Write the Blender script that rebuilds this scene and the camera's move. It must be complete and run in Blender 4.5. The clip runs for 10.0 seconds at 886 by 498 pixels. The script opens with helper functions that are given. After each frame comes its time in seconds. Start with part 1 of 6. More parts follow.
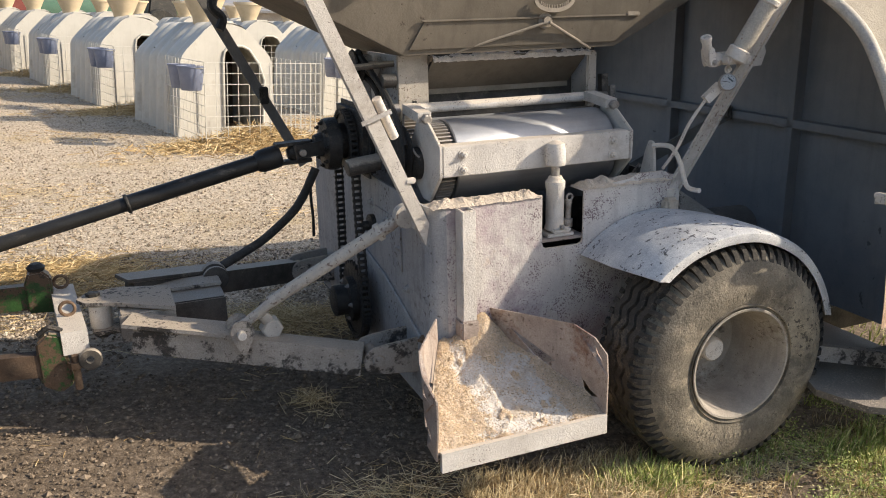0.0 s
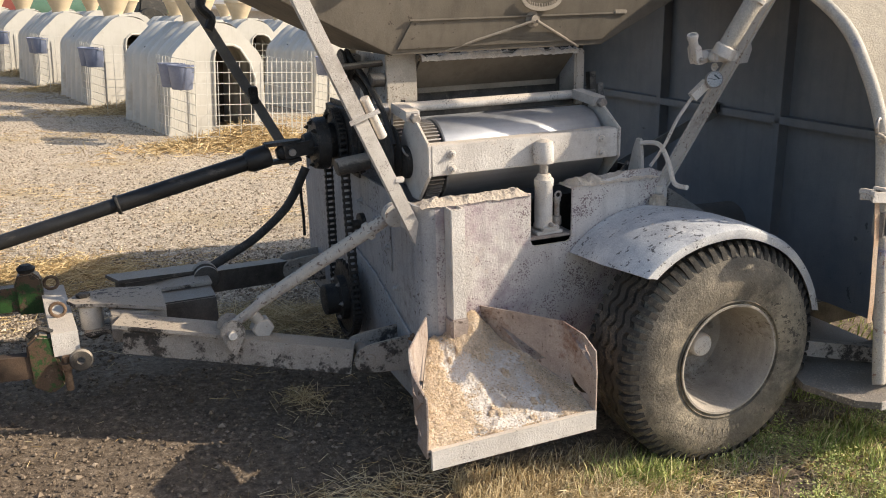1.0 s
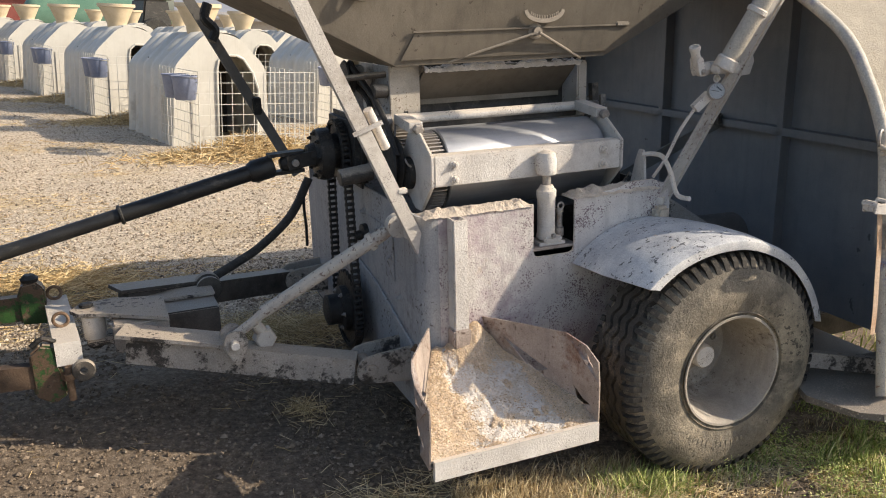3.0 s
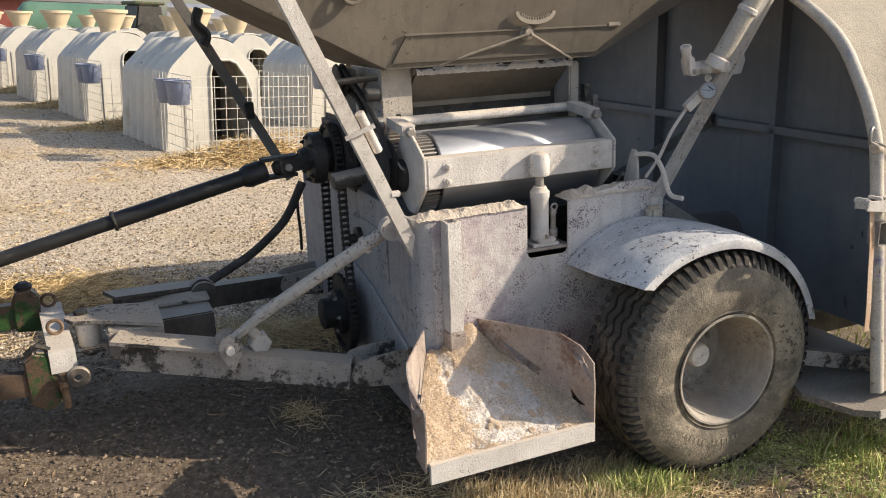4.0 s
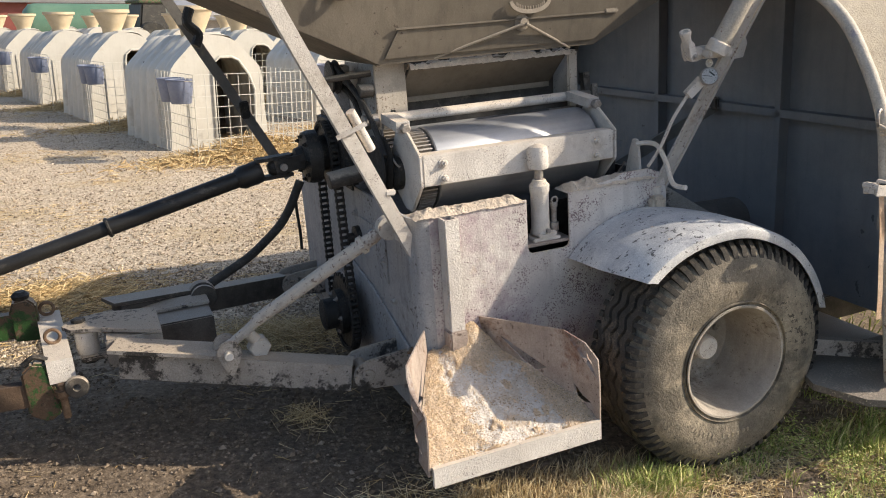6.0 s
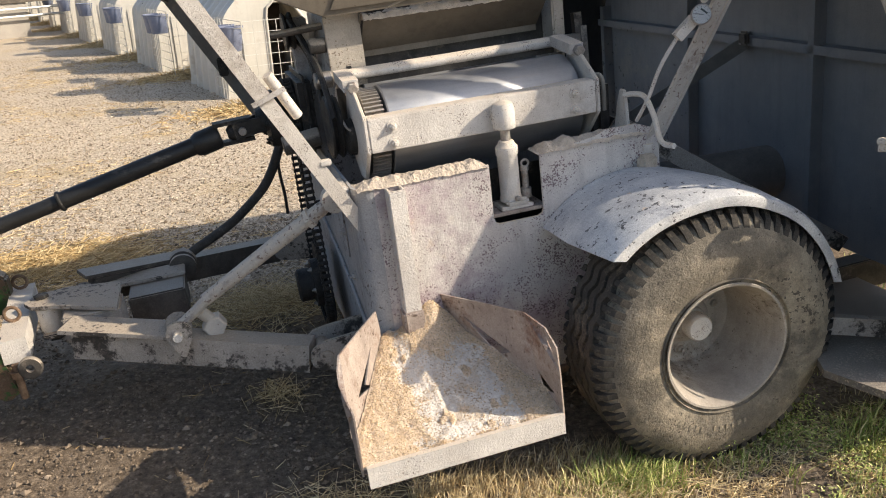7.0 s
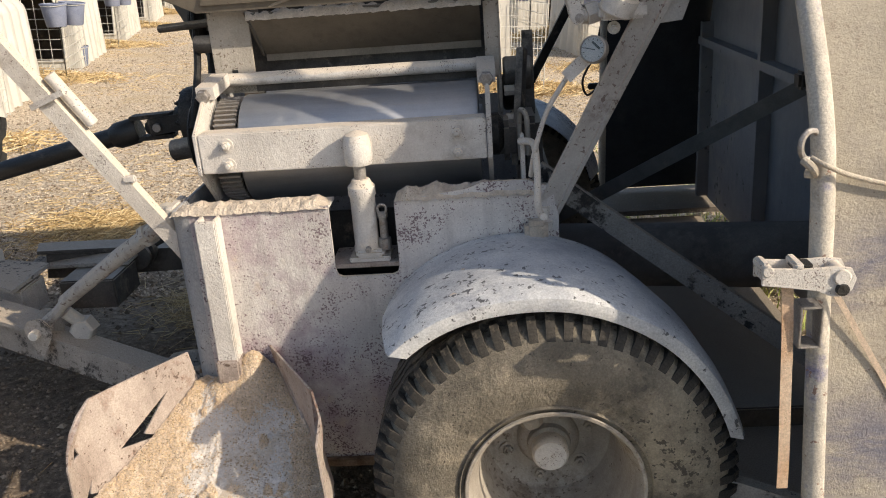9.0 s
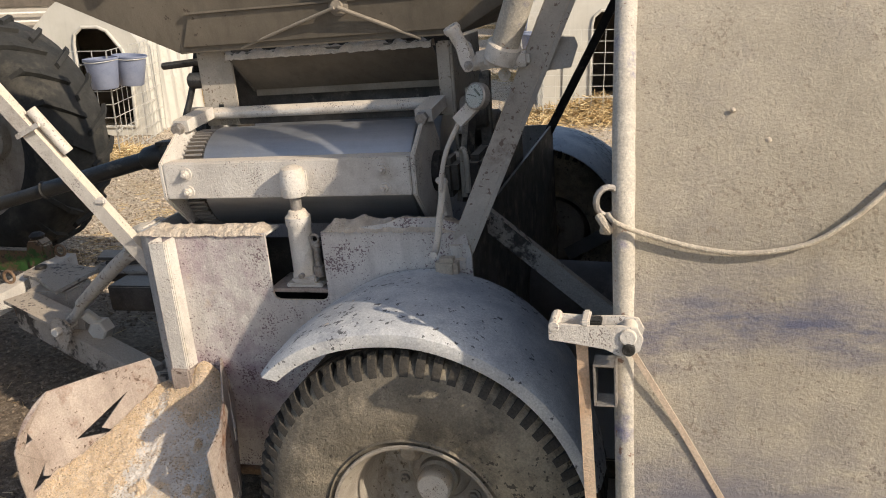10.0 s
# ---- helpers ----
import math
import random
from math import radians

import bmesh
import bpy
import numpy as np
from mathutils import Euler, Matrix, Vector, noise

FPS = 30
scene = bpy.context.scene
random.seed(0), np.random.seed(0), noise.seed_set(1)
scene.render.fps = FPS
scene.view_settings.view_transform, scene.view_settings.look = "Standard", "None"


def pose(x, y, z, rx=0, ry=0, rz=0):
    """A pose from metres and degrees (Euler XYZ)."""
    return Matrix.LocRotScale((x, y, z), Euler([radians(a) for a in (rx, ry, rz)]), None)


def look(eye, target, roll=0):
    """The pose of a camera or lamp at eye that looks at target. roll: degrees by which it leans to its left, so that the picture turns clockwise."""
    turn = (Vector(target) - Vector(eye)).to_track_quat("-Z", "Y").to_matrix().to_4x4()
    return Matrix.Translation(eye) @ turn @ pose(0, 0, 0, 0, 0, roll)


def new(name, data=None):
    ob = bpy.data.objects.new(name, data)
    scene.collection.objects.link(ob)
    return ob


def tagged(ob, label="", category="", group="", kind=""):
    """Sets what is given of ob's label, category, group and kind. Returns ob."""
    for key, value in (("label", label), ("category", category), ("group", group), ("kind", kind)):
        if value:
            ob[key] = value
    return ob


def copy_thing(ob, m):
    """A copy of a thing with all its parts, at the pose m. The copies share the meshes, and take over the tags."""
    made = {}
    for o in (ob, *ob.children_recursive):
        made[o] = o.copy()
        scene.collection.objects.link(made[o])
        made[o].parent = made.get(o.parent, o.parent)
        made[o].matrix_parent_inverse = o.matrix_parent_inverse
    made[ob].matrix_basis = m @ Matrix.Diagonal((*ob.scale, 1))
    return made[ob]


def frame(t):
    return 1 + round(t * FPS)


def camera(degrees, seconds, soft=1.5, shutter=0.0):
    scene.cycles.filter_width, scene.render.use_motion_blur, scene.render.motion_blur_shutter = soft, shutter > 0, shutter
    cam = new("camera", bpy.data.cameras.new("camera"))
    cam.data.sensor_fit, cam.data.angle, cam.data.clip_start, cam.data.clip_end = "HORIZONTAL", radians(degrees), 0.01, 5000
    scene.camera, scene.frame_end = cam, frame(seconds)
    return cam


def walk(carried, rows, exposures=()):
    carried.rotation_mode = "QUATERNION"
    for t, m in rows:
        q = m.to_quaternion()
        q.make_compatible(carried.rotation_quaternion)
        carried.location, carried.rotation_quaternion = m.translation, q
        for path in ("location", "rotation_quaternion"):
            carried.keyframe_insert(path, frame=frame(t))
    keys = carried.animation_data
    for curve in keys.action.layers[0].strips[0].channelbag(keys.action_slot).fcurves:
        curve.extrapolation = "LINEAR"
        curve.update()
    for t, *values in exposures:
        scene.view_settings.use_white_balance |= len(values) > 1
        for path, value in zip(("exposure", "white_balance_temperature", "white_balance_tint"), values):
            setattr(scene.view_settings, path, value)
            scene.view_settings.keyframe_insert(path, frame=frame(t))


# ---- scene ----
from mathutils import geometry

cam = camera(55.9, 10.0, soft=1.0)
PATH = [
    (0, (-0.026, 0.784, 1.511), (0.736, 2.558, 0.99), 2.6),
    (0.5, (-0.025, 0.773, 1.513), (0.748, 2.541, 0.988), 2.5),
    (1, (-0.017, 0.768, 1.519), (0.759, 2.535, 0.992), 2.3),
    (1.5, (-0.015, 0.765, 1.521), (0.764, 2.531, 0.996), 2.2),
    (2, (-0.017, 0.768, 1.521), (0.761, 2.535, 1.0), 2.3),
    (2.5, (-0.021, 0.768, 1.521), (0.753, 2.54, 1.01), 2.5),
    (4, (-0.012, 0.764, 1.526), (0.769, 2.536, 1.026), 1.7),
    (4.5, (-0.002, 0.765, 1.525), (0.795, 2.528, 1.02), 1.4),
    (5, (0.003, 0.774, 1.529), (0.817, 2.528, 1.019), 1.4),
    (5.5, (0.003, 0.79, 1.532), (0.821, 2.544, 1.026), 1.1),
    (5.7, (-0.002, 0.794, 1.529), (0.802, 2.554, 1.024), 0.7),
    (6.8, (0.49, 0.888, 1.589), (1.041, 2.701, 0.949), -2.6),
    (7, (0.594, 0.929, 1.564), (1.109, 2.743, 0.898), -3.1),
    (7.5, (0.831, 1.097, 1.567), (1.272, 2.915, 0.859), -2.4),
    (8, (1.159, 1.152, 1.573), (1.407, 3.022, 0.91), -1.4),
    (8.5, (1.501, 1.157, 1.593), (1.534, 3.05, 0.947), -1.5),
    (9, (1.807, 1.261, 1.571), (1.735, 3.14, 0.889), -0.0),
    (9.5, (2.115, 1.299, 1.596), (1.843, 3.159, 0.915), 1.0),
    (10, (2.492, 1.295, 1.634), (1.998, 3.125, 0.996), -1.0),
]
walk(cam, [(t, look(eye, target, roll)) for t, eye, target, roll in PATH],
     [(0, 0.44, 6600, 10), (5.5, 0.42, 6600, 10), (7, 0.50, 6650, 10), (8, 0.50, 6650, 10), (9, 0.28, 6650, 10), (10, 0.1, 6650, 10)])

# ---- world, sun, exposure ----
SUN_EL, SUN_AZ = 33.0, 25.0   # degrees above the ground; degrees from +x towards -y
world = bpy.data.worlds.new("world")
scene.world = world
world.use_nodes = True
wn = world.node_tree.nodes
sky = wn.new("ShaderNodeTexSky")
sky.sky_type = "NISHITA"
sky.sun_disc = False
sky.sun_elevation = radians(SUN_EL)
sky.sun_rotation = radians(90 + SUN_AZ)
sky.air_density, sky.dust_density = 1.0, 2.0
wn["Background"].inputs["Strength"].default_value = 0.135
world.node_tree.links.new(sky.outputs[0], wn["Background"].inputs["Color"])
sun = new("sun", bpy.data.lights.new("sun", "SUN"))
sun.data.energy, sun.data.angle, sun.data.color = 4.1, radians(0.6), (1.0, 0.875, 0.71)
ce, se = math.cos(radians(SUN_EL)), math.sin(radians(SUN_EL))
ca, sa = math.cos(radians(SUN_AZ)), math.sin(radians(SUN_AZ))
sun.matrix_world = look((12 * ce * ca, 3 - 12 * ce * sa, 12 * se), (0, 3, 0))


# ---- materials ----
def ramp(nt, fac, stops):
    r = nt.nodes.new("ShaderNodeValToRGB")
    while len(r.color_ramp.elements) < len(stops):
        r.color_ramp.elements.new(0.5)
    for e, (p, c) in zip(r.color_ramp.elements, stops):
        e.position, e.color = p, (*c, 1) if len(c) == 3 else c
    nt.links.new(fac, r.inputs[0])
    return r.outputs[0]


def noise_tex(nt, scale, detail=4.0, rough=0.55, stretch=None, object_space=True):
    tc = nt.nodes.new("ShaderNodeTexCoord")
    n = nt.nodes.new("ShaderNodeTexNoise")
    n.inputs["Scale"].default_value, n.inputs["Detail"].default_value, n.inputs["Roughness"].default_value = scale, detail, rough
    src = tc.outputs["Object"]
    if stretch:
        mp = nt.nodes.new("ShaderNodeMapping")
        mp.inputs["Scale"].default_value = stretch
        nt.links.new(src, mp.inputs[0])
        src = mp.outputs[0]
    nt.links.new(src, n.inputs["Vector"])
    return n.outputs[0]


def mix(nt, fac, a, b):
    m = nt.nodes.new("ShaderNodeMix")
    m.data_type = "RGBA"
    for sock, v in ((m.inputs[0], fac), (m.inputs[6], a), (m.inputs[7], b)):
        if isinstance(v, bpy.types.NodeSocket):
            nt.links.new(v, sock)
        else:
            sock.default_value = v if isinstance(v, float) else (*v, 1)
    return m.outputs[2]


def math_node(nt, op, a, b, c=None):
    n = nt.nodes.new("ShaderNodeMath")
    n.operation = op
    for sock, v in zip(n.inputs, (a, b, c)):
        if isinstance(v, bpy.types.NodeSocket):
            nt.links.new(v, sock)
        elif v is not None:
            sock.default_value = v
    return n.outputs[0]


def material(name, base, second, scale=6.0, rough=0.7, metal=0.0, spots=None, spot_scale=90.0, spot_at=0.62, bump=0.25,
             bump_scale=120.0, stain=None, stain_scale=3.0, stain_at=0.55, stretch=None, dust=None, dust_up=0.0, soft=0.12, grain=0.22, streak=0.0):
    """A worn surface: two tones at a broad scale, fine grain, stains, clustered spots, dust on faces that look up, and fine relief."""
    m = bpy.data.materials.new(name)
    m.use_nodes = True
    nt = m.node_tree
    b = nt.nodes["Principled BSDF"]
    col = ramp(nt, noise_tex(nt, scale, 8, 0.7, stretch), [(0.36, base), (0.64, second)])
    if stain:
        patchy = math_node(nt, "MULTIPLY_ADD", noise_tex(nt, stain_scale * 9, 6, 0.7, stretch), 0.35, math_node(nt, "MULTIPLY", noise_tex(nt, stain_scale, 6, 0.65, stretch), 0.75))
        col = mix(nt, ramp(nt, patchy, [(stain_at, (0, 0, 0)), (stain_at + soft, (1, 1, 1))]), col, stain)
    if streak:
        run = noise_tex(nt, 30, 5, 0.6, (1, 1, 0.09))
        col = mix(nt, ramp(nt, run, [(0.5, (0, 0, 0)), (0.72, (streak,) * 3)]), col, tuple(v * 0.45 for v in base))
    if dust:
        geo = nt.nodes.new("ShaderNodeNewGeometry")
        sep = nt.nodes.new("ShaderNodeSeparateXYZ")
        nt.links.new(geo.outputs["Normal"], sep.inputs[0])
        level = math_node(nt, "MULTIPLY_ADD", noise_tex(nt, 14, 6, 0.7), 1.2, sep.outputs[2])
        col = mix(nt, ramp(nt, level, [(0.72 - dust_up, (0, 0, 0)), (1.0, (1, 1, 1))]), col, dust)
    if spots:
        where = math_node(nt, "MULTIPLY_ADD", noise_tex(nt, spot_scale * 0.07, 4, 0.6), 0.55, math_node(nt, "MULTIPLY_ADD", noise_tex(nt, spot_scale, 3, 0.62), 1.0, -0.275))
        col = mix(nt, ramp(nt, where, [(spot_at, (0, 0, 0)), (spot_at + 0.035, (0.9, 0.9, 0.9))]), col, spots)
    if grain:
        fine = ramp(nt, noise_tex(nt, 210, 3, 0.7), [(0.3, (1 - grain,) * 3), (0.7, (1 + grain,) * 3)])
        mul = nt.nodes.new("ShaderNodeMix")
        mul.data_type, mul.blend_type = "RGBA", "MULTIPLY"
        mul.inputs[0].default_value = 1.0
        nt.links.new(col, mul.inputs[6]), nt.links.new(fine, mul.inputs[7])
        col = mul.outputs[2]
    nt.links.new(col, b.inputs["Base Color"])
    nt.links.new(ramp(nt, noise_tex(nt, 22, 4, 0.6), [(0.3, (max(0.05, rough - 0.1),) * 3), (0.7, (min(1, rough + 0.1),) * 3)]), b.inputs["Roughness"])
    b.inputs["Metallic"].default_value = metal
    if bump:
        bp = nt.nodes.new("ShaderNodeBump")
        bp.inputs["Strength"].default_value, bp.inputs["Distance"].default_value = bump, 0.01
        nt.links.new(noise_tex(nt, bump_scale, 6, 0.7), bp.inputs["Height"])
        nt.links.new(bp.outputs[0], b.inputs["Normal"])
    return m


MEAL = (0.60, 0.50, 0.39)
paint = material("dusty_white_paint", (0.56, 0.525, 0.485), (0.74, 0.705, 0.655), 5, 0.72, spots=(0.14, 0.105, 0.095), spot_scale=210, spot_at=0.64, dust=(0.68, 0.60, 0.50), stain=(0.43, 0.385, 0.34), stain_at=0.59, bump=0.4, grain=0.12)
plate_mat = material("stained_grey_paint", (0.52, 0.485, 0.465), (0.70, 0.665, 0.625), 4, 0.72, spots=(0.15, 0.095, 0.11), spot_scale=170, spot_at=0.60, dust=MEAL, stain=(0.31, 0.20, 0.255), stain_scale=2.4, stain_at=0.545, soft=0.2, bump=0.35, streak=0.35, grain=0.12)
grey_side = material("grey_side_paint", (0.33, 0.33, 0.34), (0.45, 0.44, 0.43), 4, 0.7, spots=(0.12, 0.10, 0.09), spot_scale=70, spot_at=0.64, stain=(0.22, 0.20, 0.19), stain_at=0.60, streak=0.4)
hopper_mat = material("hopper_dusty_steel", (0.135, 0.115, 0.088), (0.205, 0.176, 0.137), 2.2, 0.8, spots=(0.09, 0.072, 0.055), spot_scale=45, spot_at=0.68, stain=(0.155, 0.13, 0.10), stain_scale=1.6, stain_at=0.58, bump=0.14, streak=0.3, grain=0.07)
crust = material("caked_meal", (0.54, 0.45, 0.355), (0.72, 0.625, 0.51), 30, 0.95, spots=(0.36, 0.27, 0.18), spot_scale=240, spot_at=0.65, bump=0.8, bump_scale=140, grain=0.15)
meal_white = material("white_flour_heap", (0.66, 0.605, 0.545), (0.80, 0.745, 0.68), 14, 0.95, stain=(0.60, 0.48, 0.345), stain_scale=6, stain_at=0.575, spots=(0.38, 0.28, 0.18), spot_scale=150, spot_at=0.62, bump=0.8, bump_scale=110, soft=0.14, grain=0.18)
# paint darkened for the shade on the tunnel stay; also the turnbuckle's own grey
stay_mat = material("shade_toned_grey_paint", (0.42, 0.395, 0.365), (0.55, 0.525, 0.485), 6, 0.75, spots=(0.20, 0.15, 0.13), spot_scale=70, spot_at=0.64, stain=(0.30, 0.255, 0.23), stain_scale=5, stain_at=0.60, dust=(0.58, 0.52, 0.44), bump=0.3, grain=0.1)
tan_dust = material("tan_dusted_sheet", (0.38, 0.34, 0.285), (0.52, 0.47, 0.40), 5, 0.85, spots=(0.20, 0.16, 0.12), spot_scale=90, spot_at=0.65, stain=(0.30, 0.26, 0.21), stain_scale=4, stain_at=0.60, dust=(0.60, 0.53, 0.43), bump=0.3, grain=0.1)
link_grey = material("dark_grey_brace_paint", (0.15, 0.145, 0.14), (0.23, 0.22, 0.205), 7, 0.75, stain=(0.30, 0.265, 0.22), stain_scale=5, stain_at=0.62, bump=0.3, grain=0.1)
auger_mat = material("brown_dusty_tube", (0.17, 0.145, 0.128), (0.26, 0.228, 0.20), 5, 0.8, stain=(0.33, 0.285, 0.235), stain_scale=3, stain_at=0.60, bump=0.3, grain=0.12)
hose_mat = material("dusty_black_hose", (0.045, 0.043, 0.04), (0.10, 0.092, 0.082), 14, 0.8, stain=(0.20, 0.175, 0.14), stain_scale=9, stain_at=0.60, bump=0.4)
rod_mat = material("tan_dusted_rod", (0.24, 0.208, 0.165), (0.34, 0.295, 0.24), 8, 0.85, bump=0.3, grain=0.1)
board_mat = material("meal_strewn_board", (0.13, 0.112, 0.095), (0.21, 0.185, 0.16), 5, 0.85, spots=(0.40, 0.34, 0.27), spot_scale=130, spot_at=0.60, stain=(0.27, 0.235, 0.195), stain_scale=3, stain_at=0.58, dust=(0.27, 0.235, 0.195), bump=0.6, grain=0.25)
flake = material("rolled_grain", (0.60, 0.43, 0.25), (0.82, 0.66, 0.46), 90, 0.9, bump=0.3)
husk = material("dark_husk", (0.20, 0.145, 0.085), (0.34, 0.26, 0.165), 90, 0.9, bump=0)
scoop_mat = material("worn_scoop_steel", (0.33, 0.27, 0.235), (0.48, 0.41, 0.36), 7, 0.7, metal=0.15, spots=(0.12, 0.08, 0.06), spot_scale=80, spot_at=0.63, stain=(0.23, 0.13, 0.09), stain_scale=5, stain_at=0.59, bump=0.35, streak=0.3)
fender_mat = material("flaking_fender_paint", (0.42, 0.435, 0.46), (0.68, 0.675, 0.66), 6, 0.6, metal=0.0, spots=(0.07, 0.07, 0.075), spot_scale=55, spot_at=0.622, dust=(0.60, 0.53, 0.44), dust_up=-0.42, stain=(0.36, 0.37, 0.40), stain_scale=4, stain_at=0.58, bump=0.3)
drum_mat = material("polished_roller_steel", (0.37, 0.385, 0.41), (0.46, 0.47, 0.49), 3, 0.50, metal=0.85, bump=0.05, stretch=(0.3, 6, 6), stain=(0.46, 0.43, 0.38), stain_scale=6, stain_at=0.63, grain=0.05)
steel = material("dull_steel", (0.30, 0.28, 0.26), (0.45, 0.42, 0.39), 20, 0.5, metal=0.6, stain=(0.22, 0.16, 0.12), stain_at=0.58)
black_iron = material("greasy_black_iron", (0.018, 0.018, 0.018), (0.05, 0.047, 0.043), 12, 0.5, metal=0.3, stain=(0.13, 0.11, 0.09), stain_scale=9, stain_at=0.60, bump=0.5)
shaft_mat = material("black_shaft_guard", (0.015, 0.015, 0.015), (0.035, 0.034, 0.032), 10, 0.42, stain=(0.12, 0.105, 0.085), stain_scale=12, stain_at=0.62, bump=0.25, stretch=(0.4, 1, 1))
bar_mat = material("drawbar_grey_paint", (0.34, 0.305, 0.27), (0.49, 0.45, 0.40), 6, 0.78, stain=(0.06, 0.055, 0.05), stain_scale=4.2, stain_at=0.555, soft=0.05, dust=(0.44, 0.37, 0.29), spots=(0.10, 0.085, 0.075), spot_scale=60, spot_at=0.62, bump=0.5)
dark_bar = material("dark_worn_steel", (0.05, 0.045, 0.04), (0.13, 0.115, 0.10), 9, 0.6, metal=0.15, dust=(0.36, 0.31, 0.25), stain=(0.20, 0.17, 0.14), stain_scale=7, stain_at=0.62)
green = material("chipped_green_paint", (0.015, 0.055, 0.014), (0.045, 0.12, 0.03), 10, 0.5, stain=(0.11, 0.07, 0.045), stain_scale=7, stain_at=0.52, soft=0.05, dust=(0.30, 0.24, 0.17), spots=(0.03, 0.025, 0.02), spot_scale=60, spot_at=0.62)
rust = material("rusty_iron", (0.12, 0.07, 0.04), (0.27, 0.18, 0.115), 20, 0.85, bump=0.6)
rubber = material("dusty_tyre_rubber", (0.12, 0.105, 0.082), (0.23, 0.20, 0.155), 7, 0.92, stain=(0.38, 0.325, 0.24), stain_scale=3.2, stain_at=0.515, spots=(0.08, 0.07, 0.055), spot_scale=70, spot_at=0.64, bump=0.7, bump_scale=90, soft=0.14, grain=0.22)
tread_rubber = material("tread_rubber", (0.03, 0.028, 0.025), (0.075, 0.066, 0.055), 12, 0.85, stain=(0.20, 0.165, 0.12), stain_scale=7, stain_at=0.59, bump=0.4, grain=0.35)
tractor_rubber = material("tractor_rubber", (0.018, 0.019, 0.018), (0.042, 0.040, 0.036), 6, 0.88, stain=(0.075, 0.068, 0.055), stain_at=0.57, bump=0.3)
rim_mat = material("dusty_wheel_rim", (0.30, 0.265, 0.225), (0.45, 0.405, 0.345), 6, 0.75, metal=0.05, stain=(0.22, 0.18, 0.14), stain_scale=5, stain_at=0.585, spots=(0.15, 0.12, 0.09), spot_scale=80, spot_at=0.66, bump=0.4, streak=0.3, grain=0.12)
tunnel_in = material("dark_tunnel_paint", (0.205, 0.215, 0.233), (0.29, 0.29, 0.298), 2.0, 0.7, stain=(0.33, 0.31, 0.285), stain_scale=1.4, stain_at=0.60, spots=(0.11, 0.11, 0.115), spot_scale=20, spot_at=0.69, streak=0.15, grain=0.08)
tunnel_out = material("meal_caked_tunnel_skin", (0.34, 0.30, 0.235), (0.51, 0.45, 0.355), 1.6, 0.92, stain=(0.27, 0.245, 0.225), stain_scale=1.3, stain_at=0.565, spots=(0.27, 0.225, 0.175), spot_scale=120, spot_at=0.63, bump=0.5, bump_scale=130, soft=0.22, grain=0.12, streak=0.15)
def smear(m, colour, bands):
    """Blue-violet smears rubbed along a skin at given heights, broken up by coarse and fine noise."""
    nt = m.node_tree
    b = nt.nodes["Principled BSDF"]
    old = b.inputs["Base Color"].links[0].from_socket
    tc = nt.nodes.new("ShaderNodeTexCoord")
    sep = nt.nodes.new("ShaderNodeSeparateXYZ")
    nt.links.new(tc.outputs["Object"], sep.inputs[0])
    h = math_node(nt, "MULTIPLY_ADD", noise_tex(nt, 3.5, 5, 0.6), 0.22, math_node(nt, "ADD", sep.outputs[2], -0.11))
    for lo, hi, amount in bands:
        mid = (lo + hi) / 2
        mask = math_node(nt, "MULTIPLY", ramp(nt, h, [(lo, (0, 0, 0)), (mid, (amount,) * 3), (hi, (0, 0, 0))]),
                         ramp(nt, noise_tex(nt, 5, 8, 0.75, (0.5, 1, 1.6)), [(0.40, (0, 0, 0)), (0.58, (1, 1, 1))]))
        old = mix(nt, mask, old, colour)
    nt.links.new(old, b.inputs["Base Color"])


smear(tunnel_out, (0.12, 0.125, 0.19), ((0.47, 0.66, 1.0), (0.02, 0.38, 0.85)))
lining = material("black_tunnel_lining", (0.028, 0.03, 0.035), (0.05, 0.05, 0.054), 2.0, 0.75, stain=(0.08, 0.075, 0.07), stain_scale=1.4, stain_at=0.62, bump=0.1)
grain_gold = material("rolled_grain_layer", (0.64, 0.49, 0.345), (0.84, 0.70, 0.55), 60, 0.95, spots=(0.38, 0.27, 0.165), spot_scale=200, spot_at=0.64, bump=1.0, bump_scale=170, grain=0.3)
pipe_mat = material("worn_edge_pipe", (0.42, 0.385, 0.33), (0.58, 0.53, 0.45), 12, 0.6, stain=(0.15, 0.15, 0.28), stain_scale=4, stain_at=0.60, spots=(0.25, 0.15, 0.11), spot_scale=50, spot_at=0.66, bump=0.35)
hutch_mat = material("white_hutch_plastic", (0.50, 0.48, 0.425), (0.60, 0.58, 0.525), 1.5, 0.45, stain=(0.45, 0.41, 0.34), stain_scale=1.6, stain_at=0.60, bump=0.03, grain=0.03, streak=0.12)
vent_mat = material("cream_feeder_plastic", (0.52, 0.41, 0.26), (0.64, 0.53, 0.37), 3, 0.6, bump=0.03, grain=0.05)
# dark colour standing for the shade inside hutches and barn bays
inside_shade = material("hutch_inside_shade", (0.07, 0.06, 0.05), (0.13, 0.11, 0.09), 4, 0.9)
bucket_mat = material("blue_grey_bucket", (0.16, 0.19, 0.28), (0.23, 0.26, 0.35), 5, 0.5, bump=0.03)
wire = material("galvanised_wire", (0.55, 0.54, 0.50), (0.66, 0.65, 0.60), 10, 0.45, metal=0.3, bump=0)
straw_mat = material("dry_straw", (0.42, 0.28, 0.12), (0.72, 0.54, 0.28), 8, 0.85, bump=0)
grass_mat = material("short_grass", (0.25, 0.32, 0.06), (0.52, 0.53, 0.17), 4, 0.7, bump=0)
dry_grass = material("dry_grass", (0.42, 0.30, 0.14), (0.70, 0.54, 0.29), 5, 0.85, bump=0)
